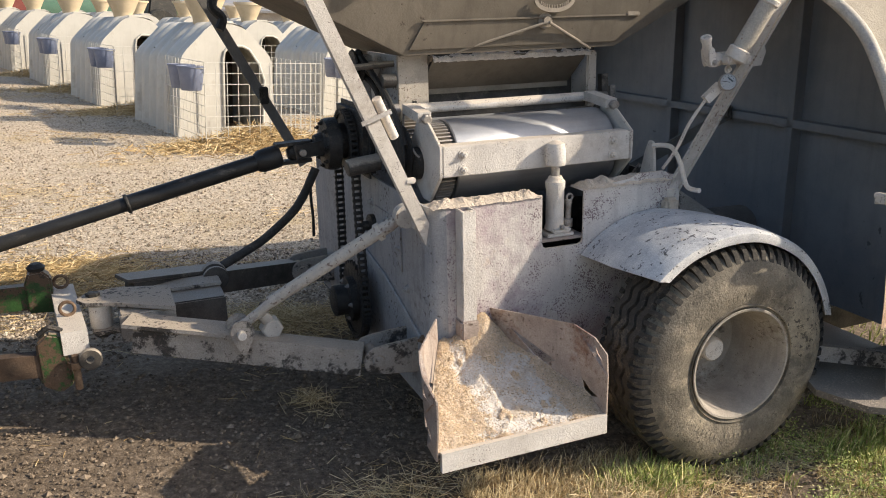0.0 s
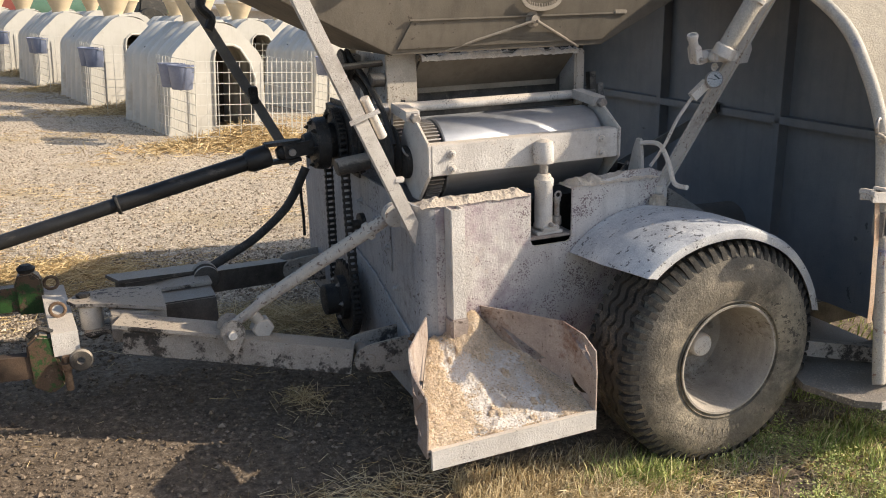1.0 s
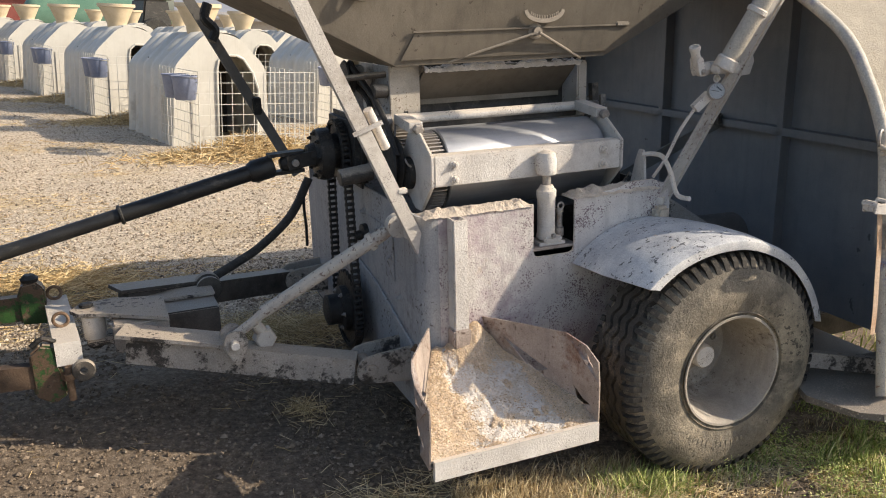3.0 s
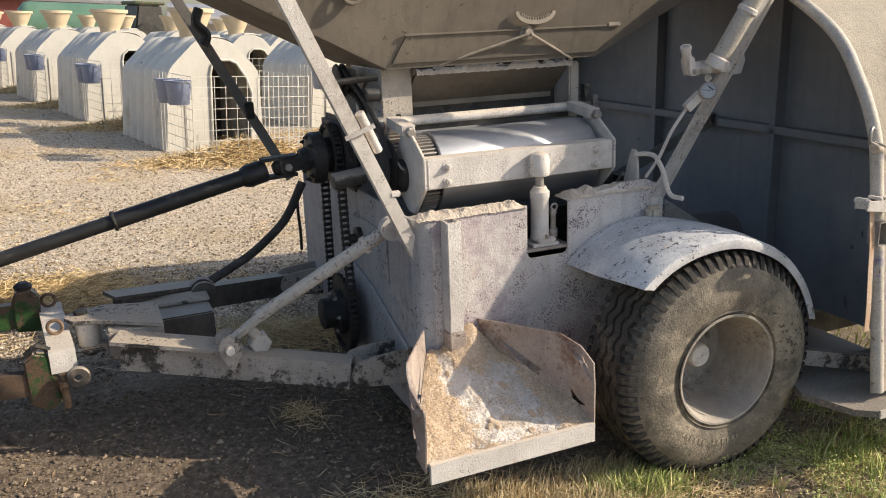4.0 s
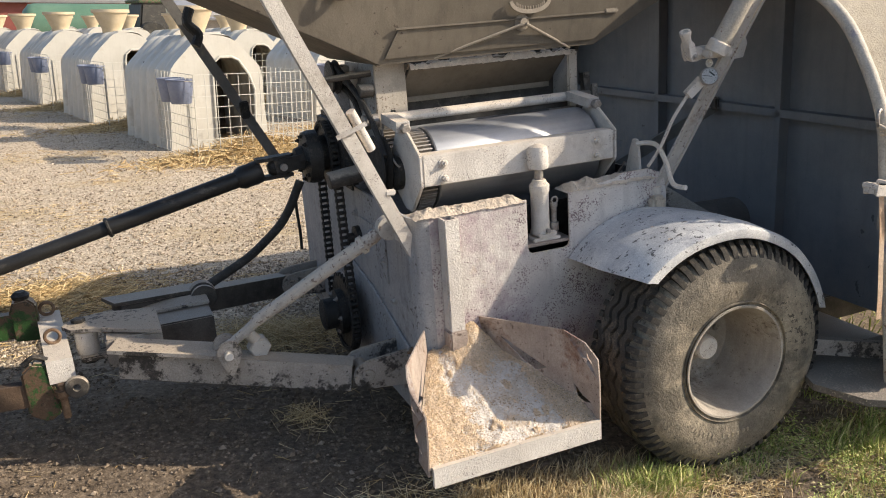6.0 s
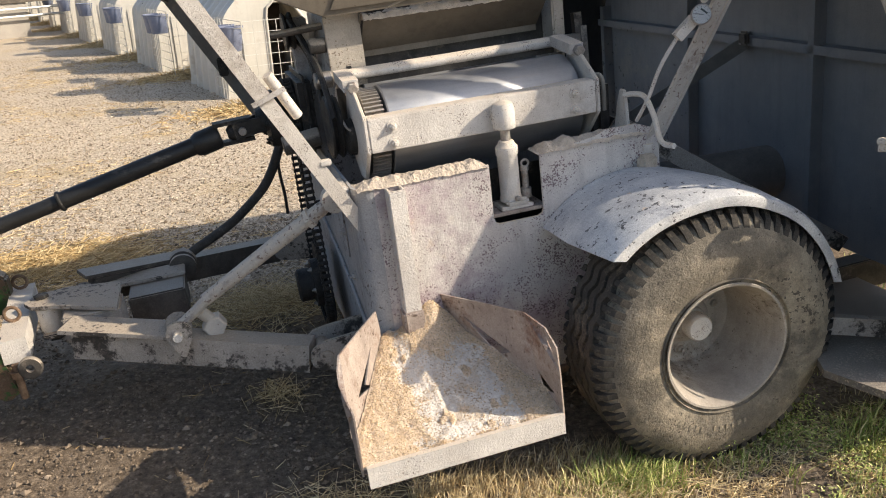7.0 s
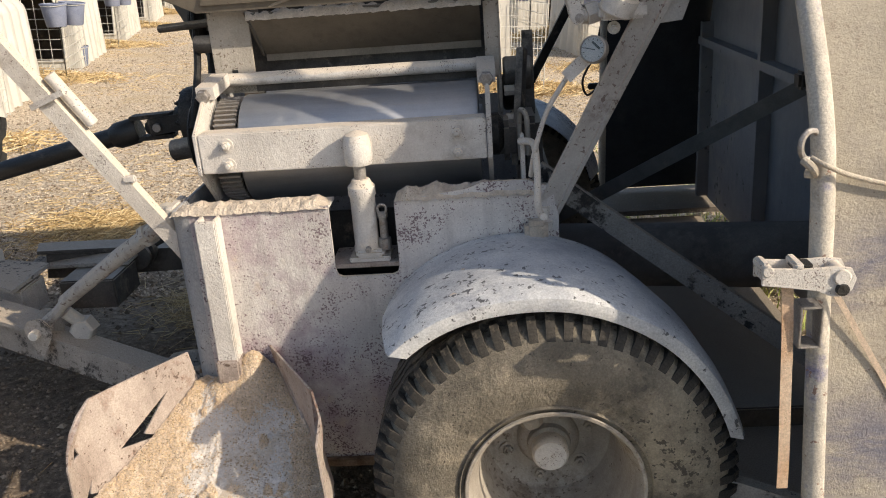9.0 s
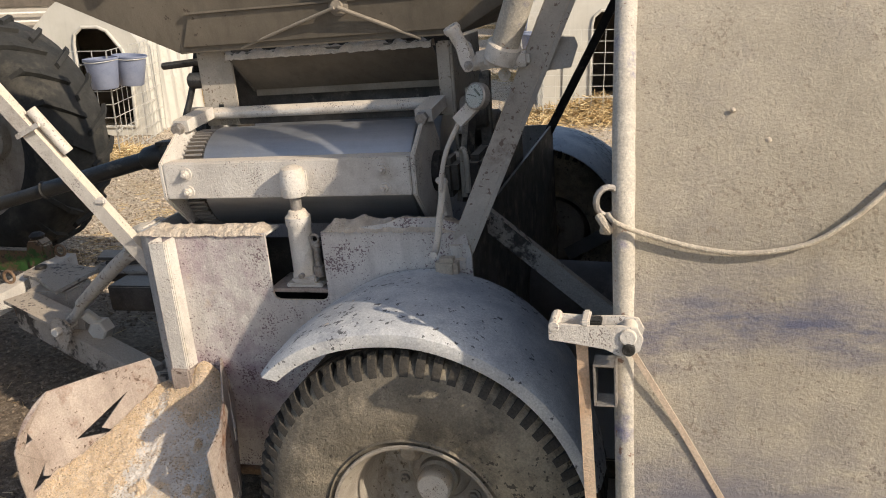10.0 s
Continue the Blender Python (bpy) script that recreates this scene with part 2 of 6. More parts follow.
def by_island(m, stops):
    """Each blade or stone its own tone."""
    gi = m.node_tree.nodes.new("ShaderNodeNewGeometry")
    m.node_tree.links.new(ramp(m.node_tree, gi.outputs["Random Per Island"], stops), m.node_tree.nodes["Principled BSDF"].inputs["Base Color"])


by_island(grass_mat, [(0.0, (0.15, 0.22, 0.045)), (0.45, (0.33, 0.40, 0.10)), (0.8, (0.56, 0.57, 0.19)), (1.0, (0.76, 0.66, 0.36))])
by_island(dry_grass, [(0.0, (0.34, 0.24, 0.11)), (0.5, (0.64, 0.50, 0.28)), (1.0, (0.86, 0.73, 0.48))])
by_island(straw_mat, [(0.0, (0.30, 0.19, 0.075)), (0.5, (0.55, 0.40, 0.19)), (1.0, (0.80, 0.64, 0.38))])
stone = material("pebble", (0.19, 0.155, 0.12), (0.40, 0.345, 0.28), 25, 0.9, bump=0.3)
si = stone.node_tree.nodes.new("ShaderNodeNewGeometry")
stone.node_tree.links.new(ramp(stone.node_tree, si.outputs["Random Per Island"], [(0.0, (0.09, 0.066, 0.045)), (0.5, (0.22, 0.168, 0.118)), (0.9, (0.30, 0.235, 0.17)), (1.0, (0.38, 0.31, 0.235))]), stone.node_tree.nodes["Principled BSDF"].inputs["Base Color"])
gravel_stone = stone.copy()
gravel_stone.name = "yard_gravel"
for e, c in zip(next(n for n in gravel_stone.node_tree.nodes if n.type == "VALTORGB" and n.outputs[0].is_linked and n.outputs[0].links[0].to_socket.name == "Base Color").color_ramp.elements, ((0.17, 0.13, 0.09), (0.40, 0.325, 0.24), (0.58, 0.485, 0.37), (0.80, 0.70, 0.56))):
    e.color = (*c, 1)
rope_mat = material("cotton_rope", (0.50, 0.43, 0.34), (0.64, 0.57, 0.46), 40, 0.95, bump=0.6, bump_scale=200)
strap_mat = material("faded_orange_strap", (0.52, 0.29, 0.15), (0.60, 0.47, 0.35), 4, 0.9, bump=0.4, bump_scale=250)
strap_pale = material("pale_webbing_strap", (0.56, 0.43, 0.32), (0.66, 0.54, 0.42), 5, 0.9, bump=0.2, bump_scale=300)
dial_mat = material("white_dial", (0.75, 0.76, 0.78), (0.8, 0.8, 0.8), 5, 0.4, bump=0, grain=0)
ink_and_hole = material("black_ink_and_hole", (0.02, 0.02, 0.02), (0.03, 0.03, 0.03), 5, 0.5, bump=0, grain=0)
red_wall = material("red_barn_sheet", (0.20, 0.05, 0.04), (0.26, 0.08, 0.06), 1, 0.6, bump=0)
roof_grey = material("barn_roof_sheet", (0.26, 0.27, 0.29), (0.34, 0.34, 0.35), 1, 0.5, bump=0)
tank_green = material("green_tank_paint", (0.10, 0.20, 0.135), (0.15, 0.26, 0.18), 0.6, 0.5, bump=0)
foliage = material("far_trees", (0.035, 0.055, 0.025), (0.07, 0.09, 0.04), 0.5, 0.9, bump=0)
concrete = material("barn_concrete", (0.30, 0.28, 0.25), (0.40, 0.37, 0.33), 1, 0.9, bump=0.1)
glass = bpy.data.materials.new("gauge_glass")
glass.use_nodes = True
glass.node_tree.nodes["Principled BSDF"].inputs["Transmission Weight"].default_value = 1.0
glass.node_tree.nodes["Principled BSDF"].inputs["Roughness"].default_value = 0.02


def ground_material():
    m = bpy.data.materials.new("yard_ground")
    m.use_nodes = True
    nt = m.node_tree
    b = nt.nodes["Principled BSDF"]
    gravel = ramp(nt, noise_tex(nt, 42, 10, 0.85), [(0.38, (0.15, 0.115, 0.08)), (0.5, (0.54, 0.445, 0.325)), (0.60, (0.88, 0.765, 0.605))])
    earth = ramp(nt, noise_tex(nt, 30, 10, 0.8), [(0.36, (0.085, 0.062, 0.042)), (0.52, (0.205, 0.156, 0.11)), (0.66, (0.42, 0.333, 0.24))])
    tc = nt.nodes.new("ShaderNodeTexCoord")
    sep = nt.nodes.new("ShaderNodeSeparateXYZ")
    nt.links.new(tc.outputs["Object"], sep.inputs[0])
    bend = nt.nodes.new("ShaderNodeMath")
    bend.operation = "MULTIPLY_ADD"
    nt.links.new(noise_tex(nt, 1.1, 5, 0.6), bend.inputs[0])
    bend.inputs[1].default_value = 2.2
    nt.links.new(sep.outputs[1], bend.inputs[2])
    # trodden earth under and beside the machine, gravel in the yard beyond
    rr = nt.nodes.new("ShaderNodeMapRange")
    nt.links.new(bend.outputs[0], rr.inputs[0])
    rr.inputs[1].default_value, rr.inputs[2].default_value = 5.4, 6.6
    gravel = mix(nt, ramp(nt, noise_tex(nt, 0.8, 8, 0.75), [(0.52, (0, 0, 0)), (0.66, (0.7, 0.7, 0.7))]), gravel, (0.47, 0.355, 0.19))
    col = mix(nt, rr.outputs[0], earth, gravel)
    col = mix(nt, ramp(nt, noise_tex(nt, 1.7, 6, 0.7), [(0.60, (0, 0, 0)), (0.70, (0.4, 0.4, 0.4))]), col, (0.13, 0.095, 0.065))
    nt.links.new(col, b.inputs["Base Color"])
    b.inputs["Roughness"].default_value = 0.95
    bp = nt.nodes.new("ShaderNodeBump")
    bp.inputs["Strength"].default_value, bp.inputs["Distance"].default_value = 0.9, 0.022
    nt.links.new(noise_tex(nt, 22, 10, 0.72), bp.inputs["Height"])
    nt.links.new(bp.outputs[0], b.inputs["Normal"])
    return m


# ---- mesh helpers ----
def part(name, bm, mat, parent=None, label="", smooth=False):
    bmesh.ops.recalc_face_normals(bm, faces=bm.faces)
    me = bpy.data.meshes.new(name)
    bm.to_mesh(me)
    bm.free()
    me.materials.append(mat)
    for p in me.polygons:
        p.use_smooth = smooth
    if smooth:
        me.set_sharp_from_angle(angle=radians(40))
    ob = new(name, me)
    if parent:
        ob.parent = parent
    if label:
        tagged(ob, label)
    return ob


def holder(name, m, label="", category="", group="", kind=""):
    ob = new(name)
    ob.matrix_world = m
    ob.empty_display_size = 0.1
    return tagged(ob, label, category, group, kind)


def bev(bm, w, seg=2, angle=30):
    edges = [e for e in bm.edges if len(e.link_faces) == 2 and e.calc_face_angle(0) > radians(angle)]
    bmesh.ops.bevel(bm, geom=edges, offset=w, segments=seg, affect="EDGES", clamp_overlap=True)
    return bm


def box(x0, x1, y0, y1, z0, z1, w=0.0, bm=None):
    one = bmesh.new()
    bmesh.ops.create_cube(one, size=1, matrix=Matrix.Translation(((x0 + x1) / 2, (y0 + y1) / 2, (z0 + z1) / 2)) @ Matrix.Diagonal((x1 - x0, y1 - y0, z1 - z0, 1)))
    if w:
        bev(one, w)
    return one if bm is None else join(bm, one)


def join(bm, other):
    me = bpy.data.meshes.new("t")
    other.to_mesh(me)
    other.free()
    bm.from_mesh(me)
    bpy.data.meshes.remove(me)
    return bm


def prism(pts, axis, a, b, w=0.0, bm=None):
    """A flat outline drawn out along an axis from a to b: outlines are (x, z) for y, (y, z) for x, (x, y) for z."""
    one = bmesh.new()
    put = {"y": lambda p, d: (p[0], d, p[1]), "x": lambda p, d: (d, p[0], p[1]), "z": lambda p, d: (p[0], p[1], d)}[axis]
    lo, hi = [one.verts.new(put(p, a)) for p in pts], [one.verts.new(put(p, b)) for p in pts]
    one.faces.new(lo), one.faces.new(hi[::-1])
    for i in range(len(pts)):
        j = (i + 1) % len(pts)
        one.faces.new((lo[i], hi[i], hi[j], lo[j]))
    if w:
        bmesh.ops.recalc_face_normals(one, faces=one.faces)
        bev(one, w)
    return one if bm is None else join(bm, one)


def turned(p, q):
    """The pose at p whose z looks at q."""
    d = Vector(q) - Vector(p)
    return Matrix.Translation(p) @ d.to_track_quat("Z", "Y").to_matrix().to_4x4(), d.length


def lathe(profile, p, q, seg=32, bm=None, start=0.0, caps=True):
    """(radius, height along p to q) pairs turned round the line p-q."""
    one = bmesh.new()
    m, _ = turned(p, q)
    rings = []
    for r, h in profile:
        rings.append([one.verts.new(m @ Vector((r * math.cos(start + 2 * math.pi * k / seg), r * math.sin(start + 2 * math.pi * k / seg), h))) for k in range(seg)])
    for lo, hi in zip(rings, rings[1:]):
        for k in range(seg):
            one.faces.new((lo[k], lo[(k + 1) % seg], hi[(k + 1) % seg], hi[k]))
    if caps and profile[0][0] > 1e-4:
        one.faces.new(rings[0][::-1])
    if caps and profile[-1][0] > 1e-4:
        one.faces.new(rings[-1])
    bmesh.ops.remove_doubles(one, verts=one.verts, dist=1e-6)
    return one if bm is None else join(bm, one)


def rod(p, q, r, seg=16, c=0.0, bm=None):
    n = (Vector(q) - Vector(p)).length
    c = c or r * 0.12
    return lathe([(r - c, 0), (r, c), (r, n - c), (r - c, n)], p, q, seg, bm)


def bolt(p, q, r=0.013, h=0.012, bm=None):
    """A hexagon head with its washer, from p towards q."""
    bm = lathe([(r * 1.5, 0), (r * 1.5, h * 0.25), (r * 1.05, h * 0.25)], p, q, 14, bm)
    lathe([(r * 0.98, h * 0.2), (r, h * 0.9), (r * 0.8, h)], p, q, 6, bm)
    return lathe([(r * 0.5, h), (r * 0.5, h * 1.5), (r * 0.4, h * 1.6)], p, q, 10, bm)


def tube(pts, r, seg=10, bm=None, steps=0, twist=0.0, flat=None):
    """A round bar along a path; steps smooths the path; flat gives (width, thickness) of a strap instead."""
    pts = [Vector(p) for p in pts]
    if steps:
        fine = []
        for i in range(len(pts) - 1):
            a, b, c, d = pts[max(i - 1, 0)], pts[i], pts[i + 1], pts[min(i + 2, len(pts) - 1)]
            for k in range(steps):
                t = k / steps
                fine.append(0.5 * ((2 * b) + (c - a) * t + (2 * a - 5 * b + 4 * c - d) * t * t + (3 * b - a - 3 * c + d) * t * t * t))
        pts = fine + [pts[-1]]
    one = bmesh.new()
    rings, side = [], None
    for i, p in enumerate(pts):
        d = (pts[min(i + 1, len(pts) - 1)] - pts[max(i - 1, 0)]).normalized()
        if side is None:
            side = d.orthogonal().normalized() if not flat else Vector(flat[2]).cross(d).normalized()
        side = (side - d * side.dot(d)).normalized()
        other = d.cross(side)
        if flat:
            u, v = flat[0] / 2, flat[1] / 2
            ring = [p + side * s * u + other * t * v for s, t in ((-1, -1), (1, -1), (1, 1), (-1, 1))]
        else:
            rr = r[i] if isinstance(r, list) else r
            ring = [p + (side * math.cos(2 * math.pi * k / seg + twist * i) + other * math.sin(2 * math.pi * k / seg + twist * i)) * rr for k in range(seg)]
        rings.append([one.verts.new(v) for v in ring])
    n = len(rings[0])
    for lo, hi in zip(rings, rings[1:]):
        for k in range(n):
            one.faces.new((lo[k], lo[(k + 1) % n], hi[(k + 1) % n], hi[k]))
    one.faces.new(rings[0][::-1]), one.faces.new(rings[-1])
    return one if bm is None else join(bm, one)


def beam(p, q, w, h, c=0.004, up=(0, 0, 1), bm=None):
    """A square bar from p to q, w wide and h high."""
    p, q = Vector(p), Vector(q)
    d = (q - p).normalized()
    side = d.cross(Vector(up)).normalized()
    top = side.cross(d)
    one = bmesh.new()
    vs = [one.verts.new(e + side * s * w / 2 + top * t * h / 2) for e in (p, q) for s, t in ((-1, -1), (1, -1), (1, 1), (-1, 1))]
    for f in ((3, 2, 1, 0), (4, 5, 6, 7), (0, 1, 5, 4), (1, 2, 6, 5), (2, 3, 7, 6), (3, 0, 4, 7)):
        one.faces.new([vs[i] for i in f])
    if c:
        bev(one, c)
    return one if bm is None else join(bm, one)


def plate(pts, t, bm=None, w=0.0):
    """A sheet of thickness t through an outline of points in space."""
    pts = [Vector(p) for p in pts]
    n = Vector((0, 0, 0))
    for i in range(len(pts)):
        n += (pts[i] - pts[0]).cross(pts[(i + 1) % len(pts)] - pts[0])
    n.normalize()
    one = bmesh.new()
    lo, hi = [one.verts.new(p - n * t / 2) for p in pts], [one.verts.new(p + n * t / 2) for p in pts]
    one.faces.new(lo[::-1]), one.faces.new(hi)
    for i in range(len(pts)):
        j = (i + 1) % len(pts)
        one.faces.new((lo[i], lo[j], hi[j], hi[i]))
    if w:
        bev(one, w)
    return one if bm is None else join(bm, one)


def rounded(x0, x1, z0, z1, r, n=4):
    """A rectangle's outline with rounded corners."""
    out = []
    for cx, cz, a in ((x1 - r, z0 + r, -90), (x1 - r, z1 - r, 0), (x0 + r, z1 - r, 90), (x0 + r, z0 + r, 180)):
        out += [(cx + r * math.cos(radians(a + 90 * k / n)), cz + r * math.sin(radians(a + 90 * k / n))) for k in range(n + 1)]
    return out


def heap(x0, x1, y0, y1, height, nx, ny, seed, bm=None):
    """A lumpy layer on a rectangle: height(u, v) gives z."""
    one = bmesh.new()
    grid = []
    for i in range(nx + 1):
        row = []
        for j in range(ny + 1):
            u, v = i / nx, j / ny
            x, y = x0 + (x1 - x0) * u, y0 + (y1 - y0) * v
            row.append(one.verts.new((x, y, height(u, v) + 0.004 * noise.noise((x * 38 + seed, y * 38, 0)) + 0.003 * noise.noise((x * 150, y * 150, seed)))))
        grid.append(row)
    for i in range(nx):
        for j in range(ny):
            one.faces.new((grid[i][j], grid[i + 1][j], grid[i + 1][j + 1], grid[i][j + 1]))
    return one if bm is None else join(bm, one)


def holed(pts, holes, t, bm=None):
    """A sheet of thickness t through a flat outline in space, with openings through it."""
    loops = [[Vector(p) for p in loop] for loop in (pts, *holes)]
    flat = [p for loop in loops for p in loop]
    n = Vector((0, 0, 0))
    for i, p in enumerate(loops[0]):
        n += (p - loops[0][0]).cross(loops[0][(i + 1) % len(loops[0])] - loops[0][0])
    n.normalize()
    one = bmesh.new()
    lo, hi = [one.verts.new(p - n * t / 2) for p in flat], [one.verts.new(p + n * t / 2) for p in flat]
    for a, b, c in geometry.tessellate_polygon(loops):
        one.faces.new((lo[a], lo[c], lo[b])), one.faces.new((hi[a], hi[b], hi[c]))
    first_ = 0
    for loop in loops:
        for i in range(len(loop)):
            a, b = first_ + i, first_ + (i + 1) % len(loop)
            one.faces.new((lo[a], lo[b], hi[b], hi[a]))
        first_ += len(loop)
    return one if bm is None else join(bm, one)


def flake_mesh(count, seed, place, size):
    """Small pointed flakes lying about on a surface."""
    r_ = random.Random(seed)
    vs_, fs_ = [], []
    while len(fs_) < count * 4:
        at = place(r_)
        if at is None:
            continue
        n_ = r_.uniform(*size)
        m_ = Matrix.Translation(at) @ Euler((r_.uniform(-0.8, 0.8), r_.uniform(-0.8, 0.8), r_.uniform(0, 6.3))).to_matrix().to_4x4()
        b0 = len(vs_)
        vs_ += [m_ @ Vector(q) for q in ((-n_ * 1.4, 0, 0), (0, -n_ * 0.75, 0.0006), (n_ * 1.4, 0, 0), (0, n_ * 0.75, 0.0006), (0, 0, n_ * 0.8))]
        fs_ += [(b0, b0 + 1, b0 + 4), (b0 + 1, b0 + 2, b0 + 4), (b0 + 2, b0 + 3, b0 + 4), (b0 + 3, b0, b0 + 4)]
    me_ = bpy.data.meshes.new("loose_grain")
    me_.from_pydata(vs_, [], fs_)
    return me_


def loose(name, me_, mat, label):
    me_.materials.append(mat)
    ob_ = new(name, me_)
    ob_.parent = mill
    return tagged(ob_, label, kind="stuff")


# ---- ground ----
def ground_height(x, y):
    near = max(0.0, 1 - math.hypot(x - 1.5, y - 4.5) / 12)
    return near * (0.018 * noise.noise((x * 1.3, y * 1.3, 0)) + 0.010 * noise.noise((x * 5, y * 5, 2)) + 0.005 * noise.noise((x * 17, y * 17, 4))) - 0.004


def make_ground():
    def steps(lo, hi, fine, mid):
        out, v = [], mid
        s = fine
        while v < hi:
            out.append(v)
            v += s
            s = fine if abs(v - mid) < 3.2 else s * 1.22
        out.append(hi)
        v, s = mid - fine, fine
        while v > lo:
            out.insert(0, v)
            v -= s
            s = fine if abs(v - mid) < 3.2 else s * 1.22
        return [lo] + out
    xs, ys = steps(-2500, 2500, 0.05, 1.2), steps(-2500, 2500, 0.05, 4.0)
    verts = [(x, y, ground_height(x, y)) for x in xs for y in ys]
    n = len(ys)
    faces = [(i * n + j, (i + 1) * n + j, (i + 1) * n + j + 1, i * n + j + 1) for i in range(len(xs) - 1) for j in range(n - 1)]
    me = bpy.data.meshes.new("ground")
    me.from_pydata(verts, [], faces)
    me.materials.append(ground_material())
    for p in me.polygons:
        p.use_smooth = True
    return tagged(new("ground", me), "trodden earth and gravel yard strewn with straw", "ground", kind="structure")


make_ground()

# ---- the roller mill and bagger: one machine on two wheels ----
mill = holder("grain_mill_bagger", pose(2.0, 3.0, 0.42, 0, -4, 0), "meal-dusted grey roller mill and bagger on two wheels", "farm machine")

# body: sheet walls round the rollers
near_outline = [(-0.90, -0.20), (0.06, -0.20), (0.06, 0.50), (0.045, 0.575), (-0.02, 0.60), (-0.13, 0.60), (-0.17, 0.585), (-0.36, 0.562),
                (-0.36, 0.385), (-0.366, 0.368), (-0.38, 0.362), (-0.511, 0.362), (-0.525, 0.368), (-0.531, 0.385), (-0.531, 0.560), (-0.90, 0.556)]
near = part("front_plate", prism(near_outline, "y", 0.31, 0.319), plate_mat, mill, "stained grey plate caked with meal and a square notch")
bm = bmesh.new()
n = 10
arc = [(-0.90 - 0.06 * math.sin(math.pi / 2 * k / n), 0.31 + 0.06 * (1 - math.cos(math.pi / 2 * k / n))) for k in range(n + 1)]
inner = [(-0.90 - 0.051 * math.sin(math.pi / 2 * k / n), 0.319 + 0.051 * (1 - math.cos(math.pi / 2 * k / n))) for k in range(n, -1, -1)]
prism(arc + inner, "z", -0.12, 0.556, bm=bm)
part("rounded_corner", bm, grey_side, mill, smooth=True)
part("side_panel", prism([(0.372, -0.20), (1.55, -0.20), (1.90, -0.05), (1.90, 0.40), (1.55, 0.56), (0.372, 0.556)], "x", -0.96, -0.951), grey_side, mill, "grey side sheet with welded seam")
part("side_panel", prism([(0.322, -0.20), (1.90, -0.20), (1.90, 0.56), (0.322, 0.56)], "x", 0.05, 0.059), dark_bar, mill)
part("rear_plate", box(-0.95, 0.05, 1.892, 1.90, -0.20, 0.56), grey_side, mill)
part("floor_sheet", box(-0.95, 0.05, 0.322, 1.89, -0.20, -0.19), dark_bar, mill)
part("bottom_ledge", box(-0.93, 0.04, 0.29, 0.309, -0.215, -0.19, 0.003), rust, mill, "rusty lower ledge")
part("seam_bar", tube([(-0.966, 1.15, 0.24), (-0.966, 0.80, 0.18), (-0.966, 0.42, 0.06)], 0.006, 8), grey_side, mill)
for y, z in ((0.75, 0.42), (0.62, 0.34), (0.55, 0.20), (0.40, 0.055), (0.95, 0.45)):
    part("bolt", bolt((-0.96, y, z), (-1.2, y, z), 0.012, 0.014), rust if z < 0.1 else grey_side, mill)
part("hatch_plate", box(-0.966, -0.961, 0.60, 0.90, 0.25, 0.45, 0.002), grey_side, mill)
# ledges on the plate's top with caked meal
part("top_ledge", box(-0.90, -0.531, 0.319, 0.41, 0.548, 0.556, 0.002), paint, mill)
part("top_ledge", box(-0.36, 0.04, 0.319, 0.41, 0.555, 0.562, 0.002), paint, mill)


def crest(x0, x1, base, top, seed):
    """A crumbly ridge of meal along a ledge."""
    def lift(u, v):
        x, y = x0 + (x1 - x0) * u, 0.305 + 0.105 * v
        broad = 0.75 + 0.45 * noise.noise((u * 9 + seed, v * 2, seed)) + 0.20 * noise.noise((x * 60, y * 40, seed)) + 0.10 * noise.noise((x * 150, y * 120, seed))
        return base + top * (math.sin(math.pi * min(1, v * 1.05)) ** 0.5) * broad * min(1, 12 * u, 12 * (1 - u))
    return heap(x0, x1, 0.303, 0.41, lift, 200, 22, seed)


part("caked_meal", crest(-0.95, -0.533, 0.554, 0.022, 3), crust, mill, "crust of rolled grain meal", smooth=True)
part("caked_meal", crest(-0.358, 0.02, 0.563, 0.030, 7), crust, mill, smooth=True)
# the upright in front of the plate
post = bmesh.new()
box(-0.868, -0.815, 0.252, 0.262, 0.04, 0.552, 0.003, post)
box(-0.868, -0.858, 0.262, 0.309, 0.04, 0.552, 0.002, post)
box(-0.824, -0.815, 0.262, 0.309, 0.04, 0.552, 0.002, post)
part("upright_channel", post, paint, mill, "upright steel channel")
part("channel_foot", box(-0.875, -0.81, 0.245, 0.309, 0.02, 0.16, 0.006), scoop_mat, mill, "meal-caked foot of the channel")

# discharge scoop: two folded cheeks, a sloping floor and a folded lip
FLOOR_BACK, FLOOR_FRONT = 0.30, -0.118


def floor_z(v):
    return 0.035 - 0.150 * v


def side_l(y, z):
    """The left cheek's x: it flares to a fold, then turns in to the lip."""
    if y > 0.02:
        return -0.945 - 0.165 * (0.30 - y) / 0.28 - 0.10 * (z - 0.10) * (0.30 - y) / 0.28
    t = (0.02 - y) / 0.14
    return -1.110 - 0.10 * (z - 0.10) * (1 - t) - 0.034 * math.sin(math.pi * min(1, t) * 0.75) + 0.010 * t


def side_r(y, z):
    if y > 0.02:
        return -0.712 + 0.152 * (0.30 - y) / 0.28 - 0.12 * (z - 0.05) * (y - 0.02) / 0.28 - 0.04 * (z - 0.05)
    return -0.560 + 0.030 * min(1, (0.02 - y) / 0.06) - 0.04 * (z - 0.05)


def cheek(outline, holes, side):
    return holed([(side(y, z), y, z) for y, z in outline], [[(side(y, z), y, z) for y, z in h] for h in holes], 0.005)


